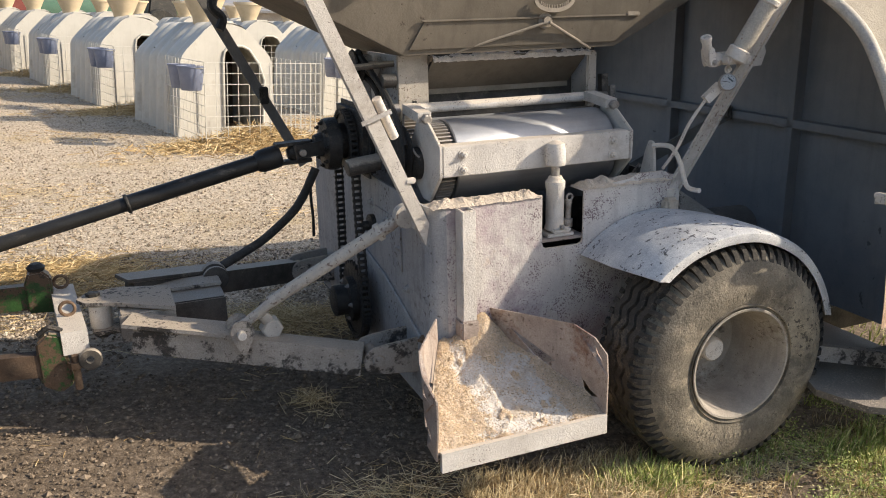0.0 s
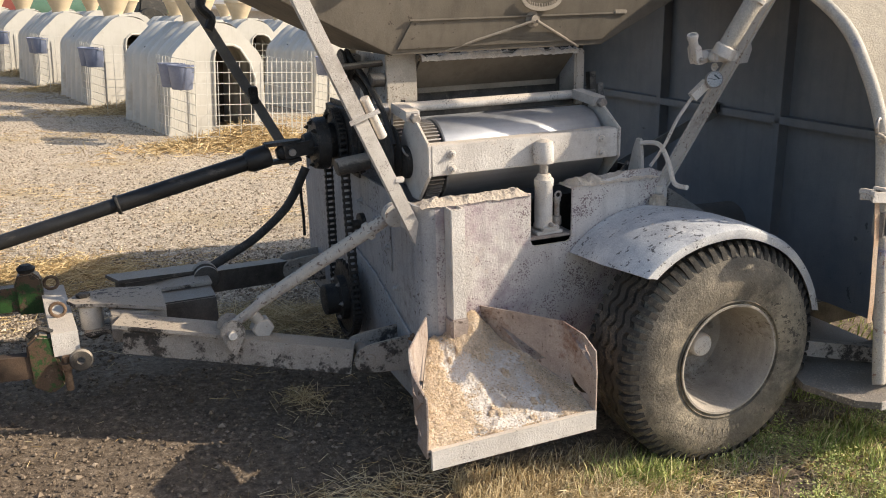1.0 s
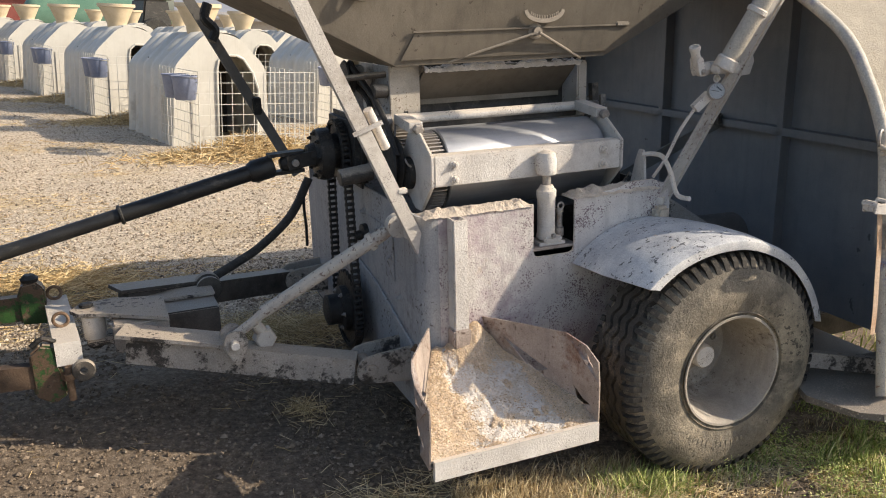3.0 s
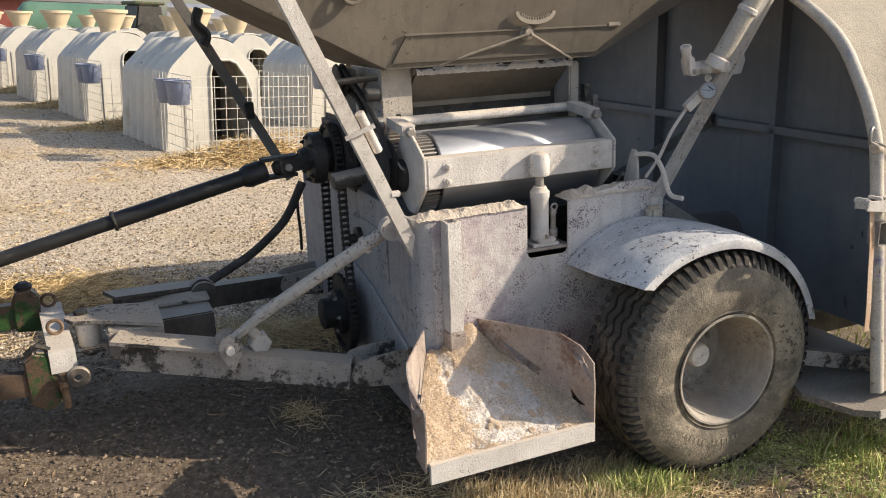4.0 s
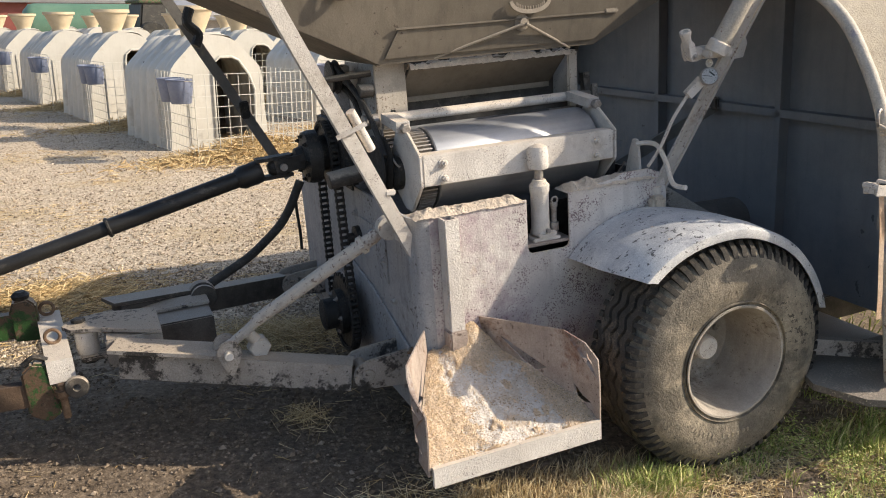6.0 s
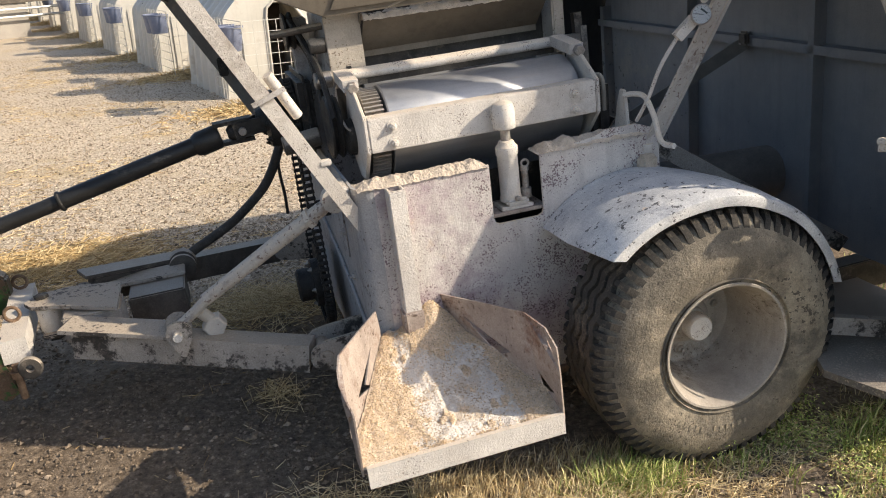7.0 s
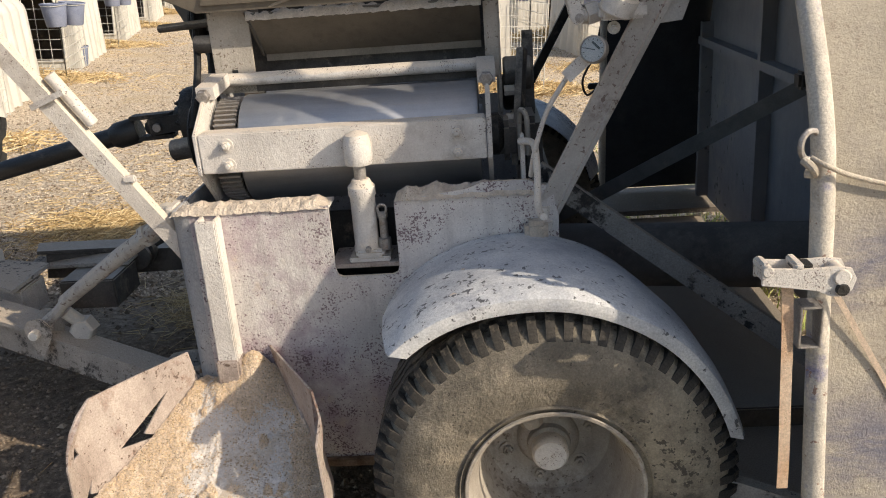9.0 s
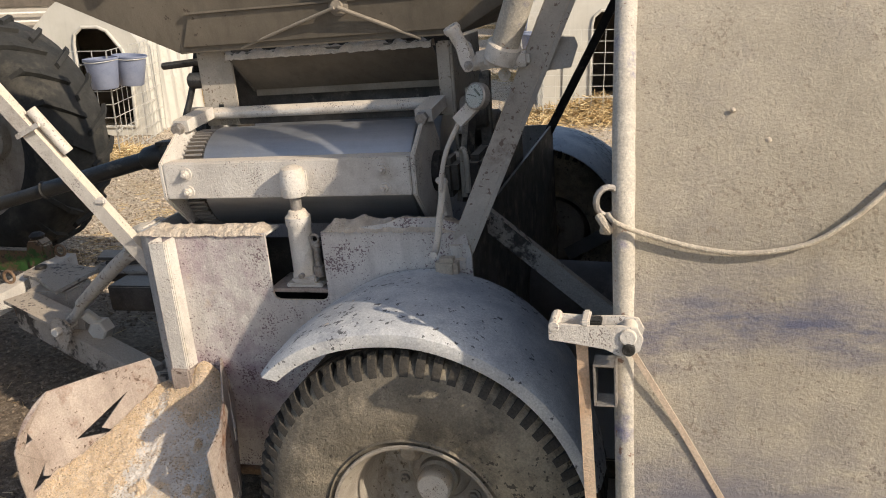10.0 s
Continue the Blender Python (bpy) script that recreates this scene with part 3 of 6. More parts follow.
for side, back, front, back_holes, front_holes in (
        (side_l, [(0.30, 0.03), (0.278, 0.178), (0.15, 0.186), (0.02, 0.190), (0.02, -0.07)],
         [(0.02, -0.07), (0.02, 0.190), (-0.02, 0.168), (-0.06, 0.140), (-0.10, 0.112), (-0.13, 0.085), (-0.134, 0.0), (-0.120, -0.12), (-0.05, -0.10)],
         [[(0.205, 0.105), (0.118, 0.026), (0.158, -0.004), (0.052, 0.024)]],
         [[(-0.035, 0.0), (-0.05, -0.035), (-0.025, -0.05), (-0.10, -0.055)], [(-0.06, 0.105), (-0.072, 0.085), (-0.10, 0.062), (-0.076, 0.078), (-0.05, 0.078)]]),
        (side_r, [(0.305, 0.04), (0.31, 0.172), (0.16, 0.180), (0.02, 0.184), (0.02, -0.06)],
         [(0.02, -0.06), (0.02, 0.184), (-0.06, 0.160), (-0.132, 0.128), (-0.136, 0.05), (-0.126, -0.11)],
         [[(0.245, 0.116), (0.085, 0.030), (0.139, 0.004)]],
         [[(-0.004, 0.0), (-0.034, -0.038), (-0.080, -0.047), (-0.016, -0.066)], [(-0.062, 0.135), (-0.074, 0.110), (-0.11, 0.092), (-0.078, 0.120)]])):
    ck = part("side_cheek", cheek(back, back_holes, side), scoop_mat, mill, "worn sheet cheek of the scoop with torn cuts")
    part("folded_edge", cheek(front, front_holes, side), scoop_mat, ck)


def bed_at(u, v):
    """A place on the scoop's floor: u across, v from the plate to the lip; with the meal's thickness there."""
    y = FLOOR_BACK + (FLOOR_FRONT - FLOOR_BACK) * v
    z = floor_z(v)
    xa, xb = side_l(y, z) + 0.004, side_r(y, z) - 0.004
    x = xa + (xb - xa) * u
    lump = 0.010 * noise.noise((x * 9, y * 9, 3)) + 0.006 * noise.noise((x * 30, y * 30, 5)) + 0.003 * noise.noise((x * 90, y * 90, 8))
    bank = 0.016 * math.exp(-((u / 0.15) ** 2)) * (0.4 + 0.8 * v) + 0.008 * math.exp(-(((1 - u) / 0.13) ** 2)) + 0.015 * (1 - v) ** 2 + 0.05 * math.exp(-((x + 0.85) / 0.09) ** 2 - ((y - 0.25) / 0.07) ** 2) + 0.075 * math.exp(-((x + 0.775) / 0.05) ** 2 - ((y - 0.285) / 0.045) ** 2)
    return x, y, z + 0.006 + (0.008 + lump + bank) * min(1, 8 * (1 - v) + 0.3)


def grain_cover(u, v, x, y):
    """How far the golden grain lies over the flour: along the left cheek, along the right one, and in clumps."""
    left = 0.17 + 0.17 * v + 0.13 * noise.noise((x * 7, y * 7, 1)) + 0.10 * noise.noise((x * 34, y * 34, 2)) - u
    right = 0.12 + 0.12 * noise.noise((x * 9, y * 9, 4)) - (1 - u)
    lip = 0.07 + 0.10 * noise.noise((x * 14, 2, 4)) - (1 - v) * 1.6
    clump = 0.9 * (noise.noise((x * 17, y * 17, 9)) + 0.4 * noise.noise((x * 45, y * 45, 3)) - 0.40)
    foot = 0.12 - 1.2 * math.hypot(x + 0.80, y - 0.29)
    return max(left, right, lip, clump, foot)


def meal_sheet(lift):
    bm_ = bmesh.new()
    nu, nv = 110, 90
    grid_ = []
    for j in range(nv + 1):
        row_ = []
        for i in range(nu + 1):
            u, v = i / nu, j / nv
            x, y, z = bed_at(u, v)
            row_.append(bm_.verts.new((x, y, z + lift(u, v, x, y))))
        grid_.append(row_)
    for j in range(nv):
        for i in range(nu):
            bm_.faces.new((grid_[j][i], grid_[j][i + 1], grid_[j + 1][i + 1], grid_[j + 1][i]))
    return bm_


def floor_edge(v, side, dx):
    y = FLOOR_BACK + (FLOOR_FRONT - FLOOR_BACK) * v
    return (side(y, floor_z(v)) + dx, y, floor_z(v))


part("scoop_floor", plate([floor_edge(0, side_l, 0.004), floor_edge(0.67, side_l, 0.004), floor_edge(1, side_l, 0.004), floor_edge(1, side_r, -0.004), floor_edge(0.67, side_r, -0.004), floor_edge(0, side_r, -0.004)], 0.006), scoop_mat, mill)
part("scoop_lip", beam((side_l(-0.12, -0.1) + 0.012, -0.124, -0.124), (side_r(-0.12, -0.1) - 0.002, -0.126, -0.120), 0.016, 0.066, 0.006), paint, mill, "folded front lip")
part("meal_layer", meal_sheet(lambda u, v, x, y: 0.0), meal_white, mill, "white flour and yellow rolled grain", smooth=True)
part("grain_layer", meal_sheet(lambda u, v, x, y: max(-0.012, min(0.008, grain_cover(u, v, x, y) * 0.10)) + 0.0035 * noise.noise((x * 120, y * 120, 0)) + 0.002 * noise.noise((x * 260, y * 260, 4))), grain_gold, mill, "golden rolled grain on the flour", smooth=True)


def in_scoop(thr):
    def place(r_):
        u, v = r_.uniform(0.02, 0.98), r_.uniform(0.02, 0.985)
        x, y, z = bed_at(u, v)
        c_ = grain_cover(u, v, x, y)
        if c_ < thr and r_.random() > 0.14 + 0.5 * max(0, 1 + (c_ - thr) / 0.08):
            return None
        return (x, y, z + 0.001 + max(0, min(0.008, c_ * 0.10)))
    return place


loose("loose_grain", flake_mesh(7500, 5, in_scoop(0.0), (0.0014, 0.0030)), flake, "loose rolled grain flakes")
loose("loose_husk", flake_mesh(700, 6, lambda r_: in_scoop(-0.02)(r_) if r_.random() < 0.7 else in_scoop(-1)(r_), (0.0014, 0.0028)), husk, "dark husks among the grain")

# roller adjusting frame: front beam, two arms, jack
fb = bmesh.new()
box(-0.872, -0.114, 0.395, 0.407, 0.640, 0.747, 0.003, fb)
box(-0.872, -0.114, 0.407, 0.46, 0.738, 0.747, 0.003, fb)
frame_beam = part("adjusting_beam", fb, paint, mill, "dusty white channel beam with bolts")
for x in (-0.797, -0.19):
    for z in (0.715, 0.662):
        part("bolt", bolt((x, 0.395, z), (x, 0.2, z), 0.0125, 0.014), paint, frame_beam)
for x in (-0.886, -0.112):
    arm = prism([(0.395, 0.64), (0.395, 0.747), (0.50, 0.815), (0.60, 0.825), (0.66, 0.74), (0.66, 0.60), (0.56, 0.535), (0.50, 0.535)], "x", x, x + 0.013, 0.003)
    a = part("arm_plate", arm, paint, mill, "bevelled white arm plate")
    part("clamp_block", beam((x + 0.006, 0.54, 0.832), (x + 0.006, 0.70, 0.848), 0.05, 0.035, 0.008), paint, a)
    part("clamp_bolt", lathe([(0.012, 0), (0.012, 0.03), (0.019, 0.03), (0.019, 0.05), (0.015, 0.052)], (x + 0.006, 0.56, 0.832), (x + 0.006, 0.40, 0.815), 6), steel, a)
    part("bearing_cap", lathe([(0.06, 0), (0.06, 0.02), (0.035, 0.035), (0.02, 0.04)], (x if x < -0.5 else x + 0.013, 0.60, 0.66), (x - 1 if x < -0.5 else x + 1, 0.60, 0.66), 24), black_iron, a, smooth=True)


def roller(y, z, r):
    d = part("roller", lathe([(0.03, 0), (0.03, 0.005), (r - 0.004, 0.005), (r, 0.009), (r, 0.655), (r - 0.004, 0.66), (0.03, 0.66), (0.03, 0.67)], (-0.792, y, z), (1, y, z), 72), drum_mat, mill, "polished steel roller", smooth=True)
    core = part("end_ring", lathe([(r - 0.016, 0), (r - 0.016, 0.06)], (-0.856, y, z), (1, y, z), 40), dark_bar, mill, "dark fluted end ring", smooth=True)
    flute = None
    for k in range(56):
        if flute is None:
            flute = ob = part("flute", box(-0.03, 0.03, -0.0028, 0.0028, r - 0.03, r - 0.004), steel, core)
        else:
            ob = new("flute", flute.data)
            ob.parent = core
        ob.matrix_local = pose(-0.826, y, z, 360 * k / 56, 0, 0)


roller(0.605, 0.66, 0.152)
roller(0.915, 0.66, 0.152)
part("guard_rod", rod((-0.86, 0.715, 0.842), (-0.09, 0.715, 0.842), 0.019, 16), paint, mill, "white guard rod above the roller", smooth=True)
part("scraper_bar", box(-0.86, -0.1, 0.735, 0.75, 0.80, 0.835, 0.003), dark_bar, mill)
cap = part("jack_cap", lathe([(0.034, 0), (0.036, 0.004), (0.036, 0.055), (0.030, 0.078), (0.014, 0.086), (0.0, 0.087)], (-0.448, 0.366, 0.652), (-0.448, 0.366, 1), 24), paint, mill, "meal-caked jack cap", smooth=True)
part("cap_arm", box(-0.484, -0.412, 0.368, 0.394, 0.655, 0.73, 0.01), paint, mill)
jack = part("bottle_jack", lathe([(0.036, 0), (0.036, 0.012), (0.033, 0.016), (0.033, 0.15), (0.036, 0.154), (0.036, 0.178), (0.028, 0.186), (0.024, 0.196), (0.020, 0.198)], (-0.448, 0.366, 0.415), (-0.448, 0.366, 1), 24), paint, mill, "dusty bottle jack", smooth=True)
part("jack_ram", rod((-0.448, 0.366, 0.605), (-0.448, 0.366, 0.655), 0.016), steel, jack, smooth=True)
jb = box(-0.495, -0.385, 0.33, 0.405, 0.392, 0.405, 0.003)
box(-0.475, -0.40, 0.325, 0.40, 0.405, 0.425, 0.006, jb)
part("jack_foot", jb, paint, jack)
part("jack_pump", lathe([(0.017, 0), (0.017, 0.03), (0.011, 0.032), (0.011, 0.085), (0.014, 0.088), (0.014, 0.10)], (-0.398, 0.355, 0.42), (-0.398, 0.355, 1), 14), steel, jack, smooth=True)
part("pump_socket", tube([(-0.398 + 0.012 * math.cos(a), 0.348, 0.532 + 0.012 * math.sin(a)) for a in [k * math.pi / 8 for k in range(17)]], 0.004, 6), steel, jack)
part("jack_valve", rod((-0.44, 0.33, 0.43), (-0.44, 0.315, 0.43), 0.008, 8), steel, jack)
part("jack_shelf", box(-0.545, -0.345, 0.322, 0.46, 0.380, 0.392, 0.002), scoop_mat, mill)
# black sheet added to stand for the shade behind the notch
part("notch_shade_sheet", box(-0.94, 0.04, 0.462, 0.468, 0.05, 0.50), black_iron, mill)

# feed housing between rollers and hopper
fh = box(-0.905, -0.785, 0.735, 0.746, 0.80, 1.035, 0.002)
part("housing_face", fh, tan_dust, mill, "dusty housing face with a small square hole painted black")
# black tile on the uncut face paints the dark of a square hole
part("hole_shade", box(-0.852, -0.835, 0.7335, 0.7345, 0.835, 0.868), ink_and_hole, mill)
part("housing_side", box(-0.905, -0.895, 0.747, 1.10, 0.60, 1.035, 0.002), grey_side, mill)
part("housing_side", box(-0.105, -0.06, 0.72, 0.735, 0.80, 1.02, 0.006), tan_dust, mill)
part("housing_side", box(-0.07, -0.06, 0.736, 1.10, 0.60, 1.02, 0.002), tan_dust, mill)
part("housing_back", box(-0.895, -0.07, 0.90, 0.905, 0.80, 1.04), dark_bar, mill)
flap = plate([(-0.775, 0.70, 1.025), (-0.115, 0.70, 1.025), (-0.115, 0.852, 0.898), (-0.775, 0.852, 0.898)], 0.006)
fl = part("feed_flap", flap, hopper_mat, mill, "tan dusty feed flap")
part("flap_cheek", plate([(-0.785, 0.70, 1.03), (-0.785, 0.86, 1.03), (-0.785, 0.86, 0.89)], 0.005), hopper_mat, fl)
part("flap_strip", beam((-0.775, 0.862, 0.885), (-0.115, 0.862, 0.885), 0.012, 0.022, 0.002), rod_mat, fl)
part("flap_crust", heap(-0.78, -0.11, 0.688, 0.735, lambda u, v: 1.008 + 0.040 * math.sin(math.pi * v) ** 0.5 * (0.65 + 0.5 * noise.noise((u * 12, v, 1)) + 0.3 * noise.noise((u * 34, v * 2, 5))), 90, 8, 2), crust, fl, "crust of meal", smooth=True)

# hopper
HB = [(-0.905, 0.66), (-0.03, 0.66), (-0.03, 1.32), (-0.905, 1.32)]
HT = [(-2.15, 0.50), (1.16, 0.50), (1.16, 1.40), (-2.15, 1.40)]
ZB, ZT = 1.04, 1.66
hop = None
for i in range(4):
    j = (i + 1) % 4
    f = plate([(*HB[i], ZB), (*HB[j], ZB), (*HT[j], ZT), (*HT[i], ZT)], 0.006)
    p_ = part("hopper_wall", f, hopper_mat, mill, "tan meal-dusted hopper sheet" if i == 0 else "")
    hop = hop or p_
part("hopper_rim", tube([(*HT[0], ZT), (*HT[1], ZT), (*HT[2], ZT), (*HT[3], ZT), (*HT[0], ZT)], 0.02, 8), hopper_mat, mill)
hy = lambda z: 0.66 - 0.16 * (z - ZB) / (ZT - ZB) - 0.006
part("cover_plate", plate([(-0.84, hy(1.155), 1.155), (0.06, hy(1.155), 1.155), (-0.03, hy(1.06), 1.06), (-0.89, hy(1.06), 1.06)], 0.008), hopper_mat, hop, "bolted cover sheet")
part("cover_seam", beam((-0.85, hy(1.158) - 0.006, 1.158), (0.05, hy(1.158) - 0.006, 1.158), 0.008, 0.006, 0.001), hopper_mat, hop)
dial = bmesh.new()
ring = [(-0.33 + 0.085 * math.cos(a), 1.22 + 0.045 * math.sin(a)) for a in [math.pi + k * math.pi / 18 for k in range(19)]]
ring2 = [(-0.33 + 0.072 * math.cos(a), 1.224 + 0.034 * math.sin(a)) for a in [2 * math.pi - k * math.pi / 18 for k in range(19)]]
prism(ring + ring2, "y", 0.595, 0.601, bm=dial)
for k in range(13):
    a = math.pi + (k + 3) * math.pi / 18
    dial = box(-0.33 + 0.065 * math.cos(a) - 0.002, -0.33 + 0.065 * math.cos(a) + 0.002, 0.595, 0.601, 1.22 + 0.03 * math.sin(a), 1.22 + 0.03 * math.sin(a) + 0.012, bm=dial)
part("toothed_quadrant", dial, rod_mat, hop, "toothed flow quadrant")
part("quadrant_pivot", lathe([(0.03, 0), (0.03, 0.012), (0.016, 0.014), (0.016, 0.03)], (-0.355, 0.632, 1.145), (-0.355, 0.4, 1.145), 16), rod_mat, hop, smooth=True)
part("pull_rod", rod((-0.36, 0.60, 1.14), (-0.70, 0.66, 1.045), 0.005, 8), rod_mat, hop)
part("pull_rod", rod((-0.35, 0.60, 1.14), (-0.13, 0.665, 1.035), 0.006, 8), rod_mat, hop)
part("latch_tab", box(0.0, 0.06, 0.61, 0.622, 1.152, 1.17, 0.004), rod_mat, hop)
part("lifting_eye", tube([(-1.05 + 0.03 * math.cos(a), 0.57, 1.30 + 0.03 * math.sin(a)) for a in [k * math.pi / 10 for k in range(21)]], 0.008, 8), hopper_mat, hop)

# left stay, its sleeve, the turnbuckle to the drawbar
def lst(z):
    return (-0.975 - 0.512 * (z - 0.5), 0.352 - 0.268 * (z - 0.5), z)


stay = part("hopper_stay", beam(lst(0.36), lst(1.75), 0.032, 0.044, 0.004, up=(-1, 0, -0.5)), paint, mill, "square steel stay flecked with rust")
off = Vector((0.044, 0.008, 0.014))
part("sleeve", rod(Vector(lst(0.80)) + off, Vector(lst(0.93)) + off, 0.0155, 18), paint, stay, smooth=True)
part("sleeve_band", beam(Vector(lst(0.875)) + Vector((-0.038, -0.022, -0.005)), Vector(lst(0.885)) + Vector((0.06, -0.03, 0.02)), 0.006, 0.014, 0.002), paint, stay)
part("stay_lug", box(lst(0.66)[0] + 0.01, lst(0.66)[0] + 0.045, 0.29, 0.305, 0.655, 0.675, 0.004), paint, stay)
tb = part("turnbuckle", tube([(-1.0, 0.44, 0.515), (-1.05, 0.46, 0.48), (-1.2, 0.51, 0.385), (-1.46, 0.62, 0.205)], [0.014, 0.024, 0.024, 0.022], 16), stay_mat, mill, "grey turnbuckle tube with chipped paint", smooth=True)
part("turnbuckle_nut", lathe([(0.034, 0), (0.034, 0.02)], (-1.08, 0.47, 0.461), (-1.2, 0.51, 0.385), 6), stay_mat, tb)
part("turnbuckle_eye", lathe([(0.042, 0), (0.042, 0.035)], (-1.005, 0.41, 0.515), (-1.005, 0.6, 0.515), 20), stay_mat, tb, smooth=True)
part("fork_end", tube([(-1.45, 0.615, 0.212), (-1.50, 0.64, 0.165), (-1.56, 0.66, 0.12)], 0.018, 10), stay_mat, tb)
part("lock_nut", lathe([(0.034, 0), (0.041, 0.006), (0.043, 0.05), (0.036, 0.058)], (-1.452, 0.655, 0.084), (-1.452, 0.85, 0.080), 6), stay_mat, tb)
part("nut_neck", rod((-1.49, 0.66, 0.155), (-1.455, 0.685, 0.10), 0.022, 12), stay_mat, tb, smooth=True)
part("eye_bracket", box(-0.99, -0.961, 0.375, 0.50, 0.47, 0.56, 0.006), paint, mill)

# drawbar
def drawbar(y0, y1, mat, side):
    bar = part("drawbar_beam", beam((-1.155, y0, -0.036), (-1.915, y1, 0.075), 0.085, 0.10, 0.008), mat, mill, "flaking grey drawbar beam" if side < 0 else "dark worn drawbar beam")
    for s in (-0.06, 0.06):
        part("hinge_cheek", prism([(-0.94, 0.04), (-0.94, -0.10), (-1.10, -0.082), (-1.14, -0.074), (-1.162, -0.055), (-1.168, -0.026), (-1.158, 0.004), (-1.135, 0.022), (-1.09, 0.030)], "y", y0 + s - 0.008, y0 + s + 0.008, 0.003), bar_mat, mill)
    part("hinge_pin", rod((-1.115, y0 - 0.076, -0.026), (-1.115, y0 + 0.076, -0.026), 0.024, 20), bar_mat, bar, smooth=True)
    part("top_flange", beam((-1.56, y0 + (y1 - y0) * 0.53, 0.085), (-1.94, y1, 0.14), 0.12, 0.014, 0.004), mat, bar)
    return bar


near_bar = drawbar(0.53, 0.84, bar_mat, -1)
far_bar = drawbar(1.70, 1.36, dark_bar, 1)
for s in (-0.055, 0.03):
    part("lug_plate", prism([(-1.56, 0.02), (-1.525, 0.09), (-1.525, 0.125), (-1.545, 0.148), (-1.572, 0.154), (-1.598, 0.143), (-1.612, 0.115), (-1.606, 0.085), (-1.575, 0.025)], "y", 0.665 + s, 0.677 + s, 0.003), bar_mat, near_bar)
part("lug_pin", rod((-1.572, 0.585, 0.105), (-1.572, 0.73, 0.105), 0.016, 12), paint, near_bar, smooth=True)
part("tongue_plate", plate([(-2.11, 1.09, 0.155), (-2.075, 1.16, 0.155), (-1.965, 1.18, 0.155), (-1.768, 1.12, 0.155), (-1.767, 0.848, 0.155), (-1.99, 1.0, 0.155), (-2.08, 1.035, 0.155)], 0.014), bar_mat, mill, "dusty tongue plate")
part("cross_member", box(-1.765, -1.55, 1.14, 1.36, -0.04, 0.075, 0.006), dark_bar, mill)
part("cross_plate", box(-1.97, -1.545, 1.28, 1.41, 0.078, 0.092, 0.004), bar_mat, mill)
part("tongue_box", box(-1.965, -1.765, 0.90, 1.06, 0.03, 0.14, 0.006), bar_mat, mill)
part("tongue_hinge", lathe([(0.04, 0), (0.042, 0.004), (0.042, 0.09), (0.038, 0.094)], (-2.03, 1.07, 0.05), (-2.03, 1.07, 1), 24), paint, mill, smooth=True)
part("hinge_bolt", lathe([(0.026, 0), (0.026, 0.012), (0.016, 0.016)], (-2.05, 1.11, 0.163), (-2.05, 1.11, 1), 6), black_iron, mill)
part("hinge_bolt", lathe([(0.03, 0), (0.03, 0.03)], (-2.03, 1.07, 0.012), (-2.03, 1.07, 1), 6), black_iron, mill)
part("lower_jaw", box(-2.06, -1.965, 1.0, 1.13, 0.035, 0.052, 0.004), bar_mat, mill)

# hose, its roller, dark rear stay
part("hydraulic_hose", tube([(-1.05, 1.50, 0.50), (-1.068, 1.50, 0.467), (-1.116, 1.50, 0.378), (-1.178, 1.50, 0.30), (-1.305, 1.50, 0.20), (-1.41, 1.495, 0.145), (-1.50, 1.48, 0.107), (-1.54, 1.47, 0.085)], 0.020, 14, steps=6), hose_mat, mill, "thick black hose", smooth=True)
hr = part("hose_eye", lathe([(0.03, -0.02), (0.055, -0.02), (0.058, 0), (0.055, 0.02), (0.035, 0.024), (0.035, 0.05), (0.055, 0.052), (0.055, 0.07), (0.02, 0.074)], (-1.555, 1.455, 0.075), (-1.555, 1.2, 0.07), 20), dark_bar, mill, smooth=True)
part("rear_stay", beam((-1.05, 1.74, 0.48), (-1.60, 1.78, 1.55), 0.045, 0.045, 0.005), link_grey, mill, "dark rear stay")
part("stay_clip", box(-1.24, -1.20, 1.70, 1.73, 0.78, 0.86, 0.005), black_iron, mill)
part("hanging_cable", tube([(-1.40, 1.70, 1.28), (-1.42, 1.69, 1.22), (-1.38, 1.69, 1.17), (-1.40, 1.68, 1.12)], 0.022, 8, steps=4), black_iron, mill)

# chain drive
def sprocket(y, z, r, teeth, x=-1.03):
    pts = []
    for k in range(teeth * 4):
        a = 2 * math.pi * k / (teeth * 4)
        rr = r + (0.008 if k % 4 in (0, 1) else -0.006)
        pts.append((y + rr * math.cos(a), z + rr * math.sin(a)))
    s = part("sprocket", prism(pts, "x", x - 0.007, x + 0.007), black_iron, mill, "greasy chain sprocket")
    part("sprocket_hub", lathe([(r * 0.62, 0), (r * 0.62, 0.03), (r * 0.42, 0.035), (r * 0.42, 0.085), (r * 0.36, 0.09)], (x - 0.007, y, z), (x - 1, y, z), 28), black_iron, s, smooth=True)
    for k in range(6):
        a = k * math.pi / 3
        part("bolt", bolt((x - 0.037, y + r * 0.52 * math.cos(a), z + r * 0.52 * math.sin(a)), (x - 1, y + r * 0.52 * math.cos(a), z + r * 0.52 * math.sin(a)), 0.008, 0.01), steel, s)
    return s


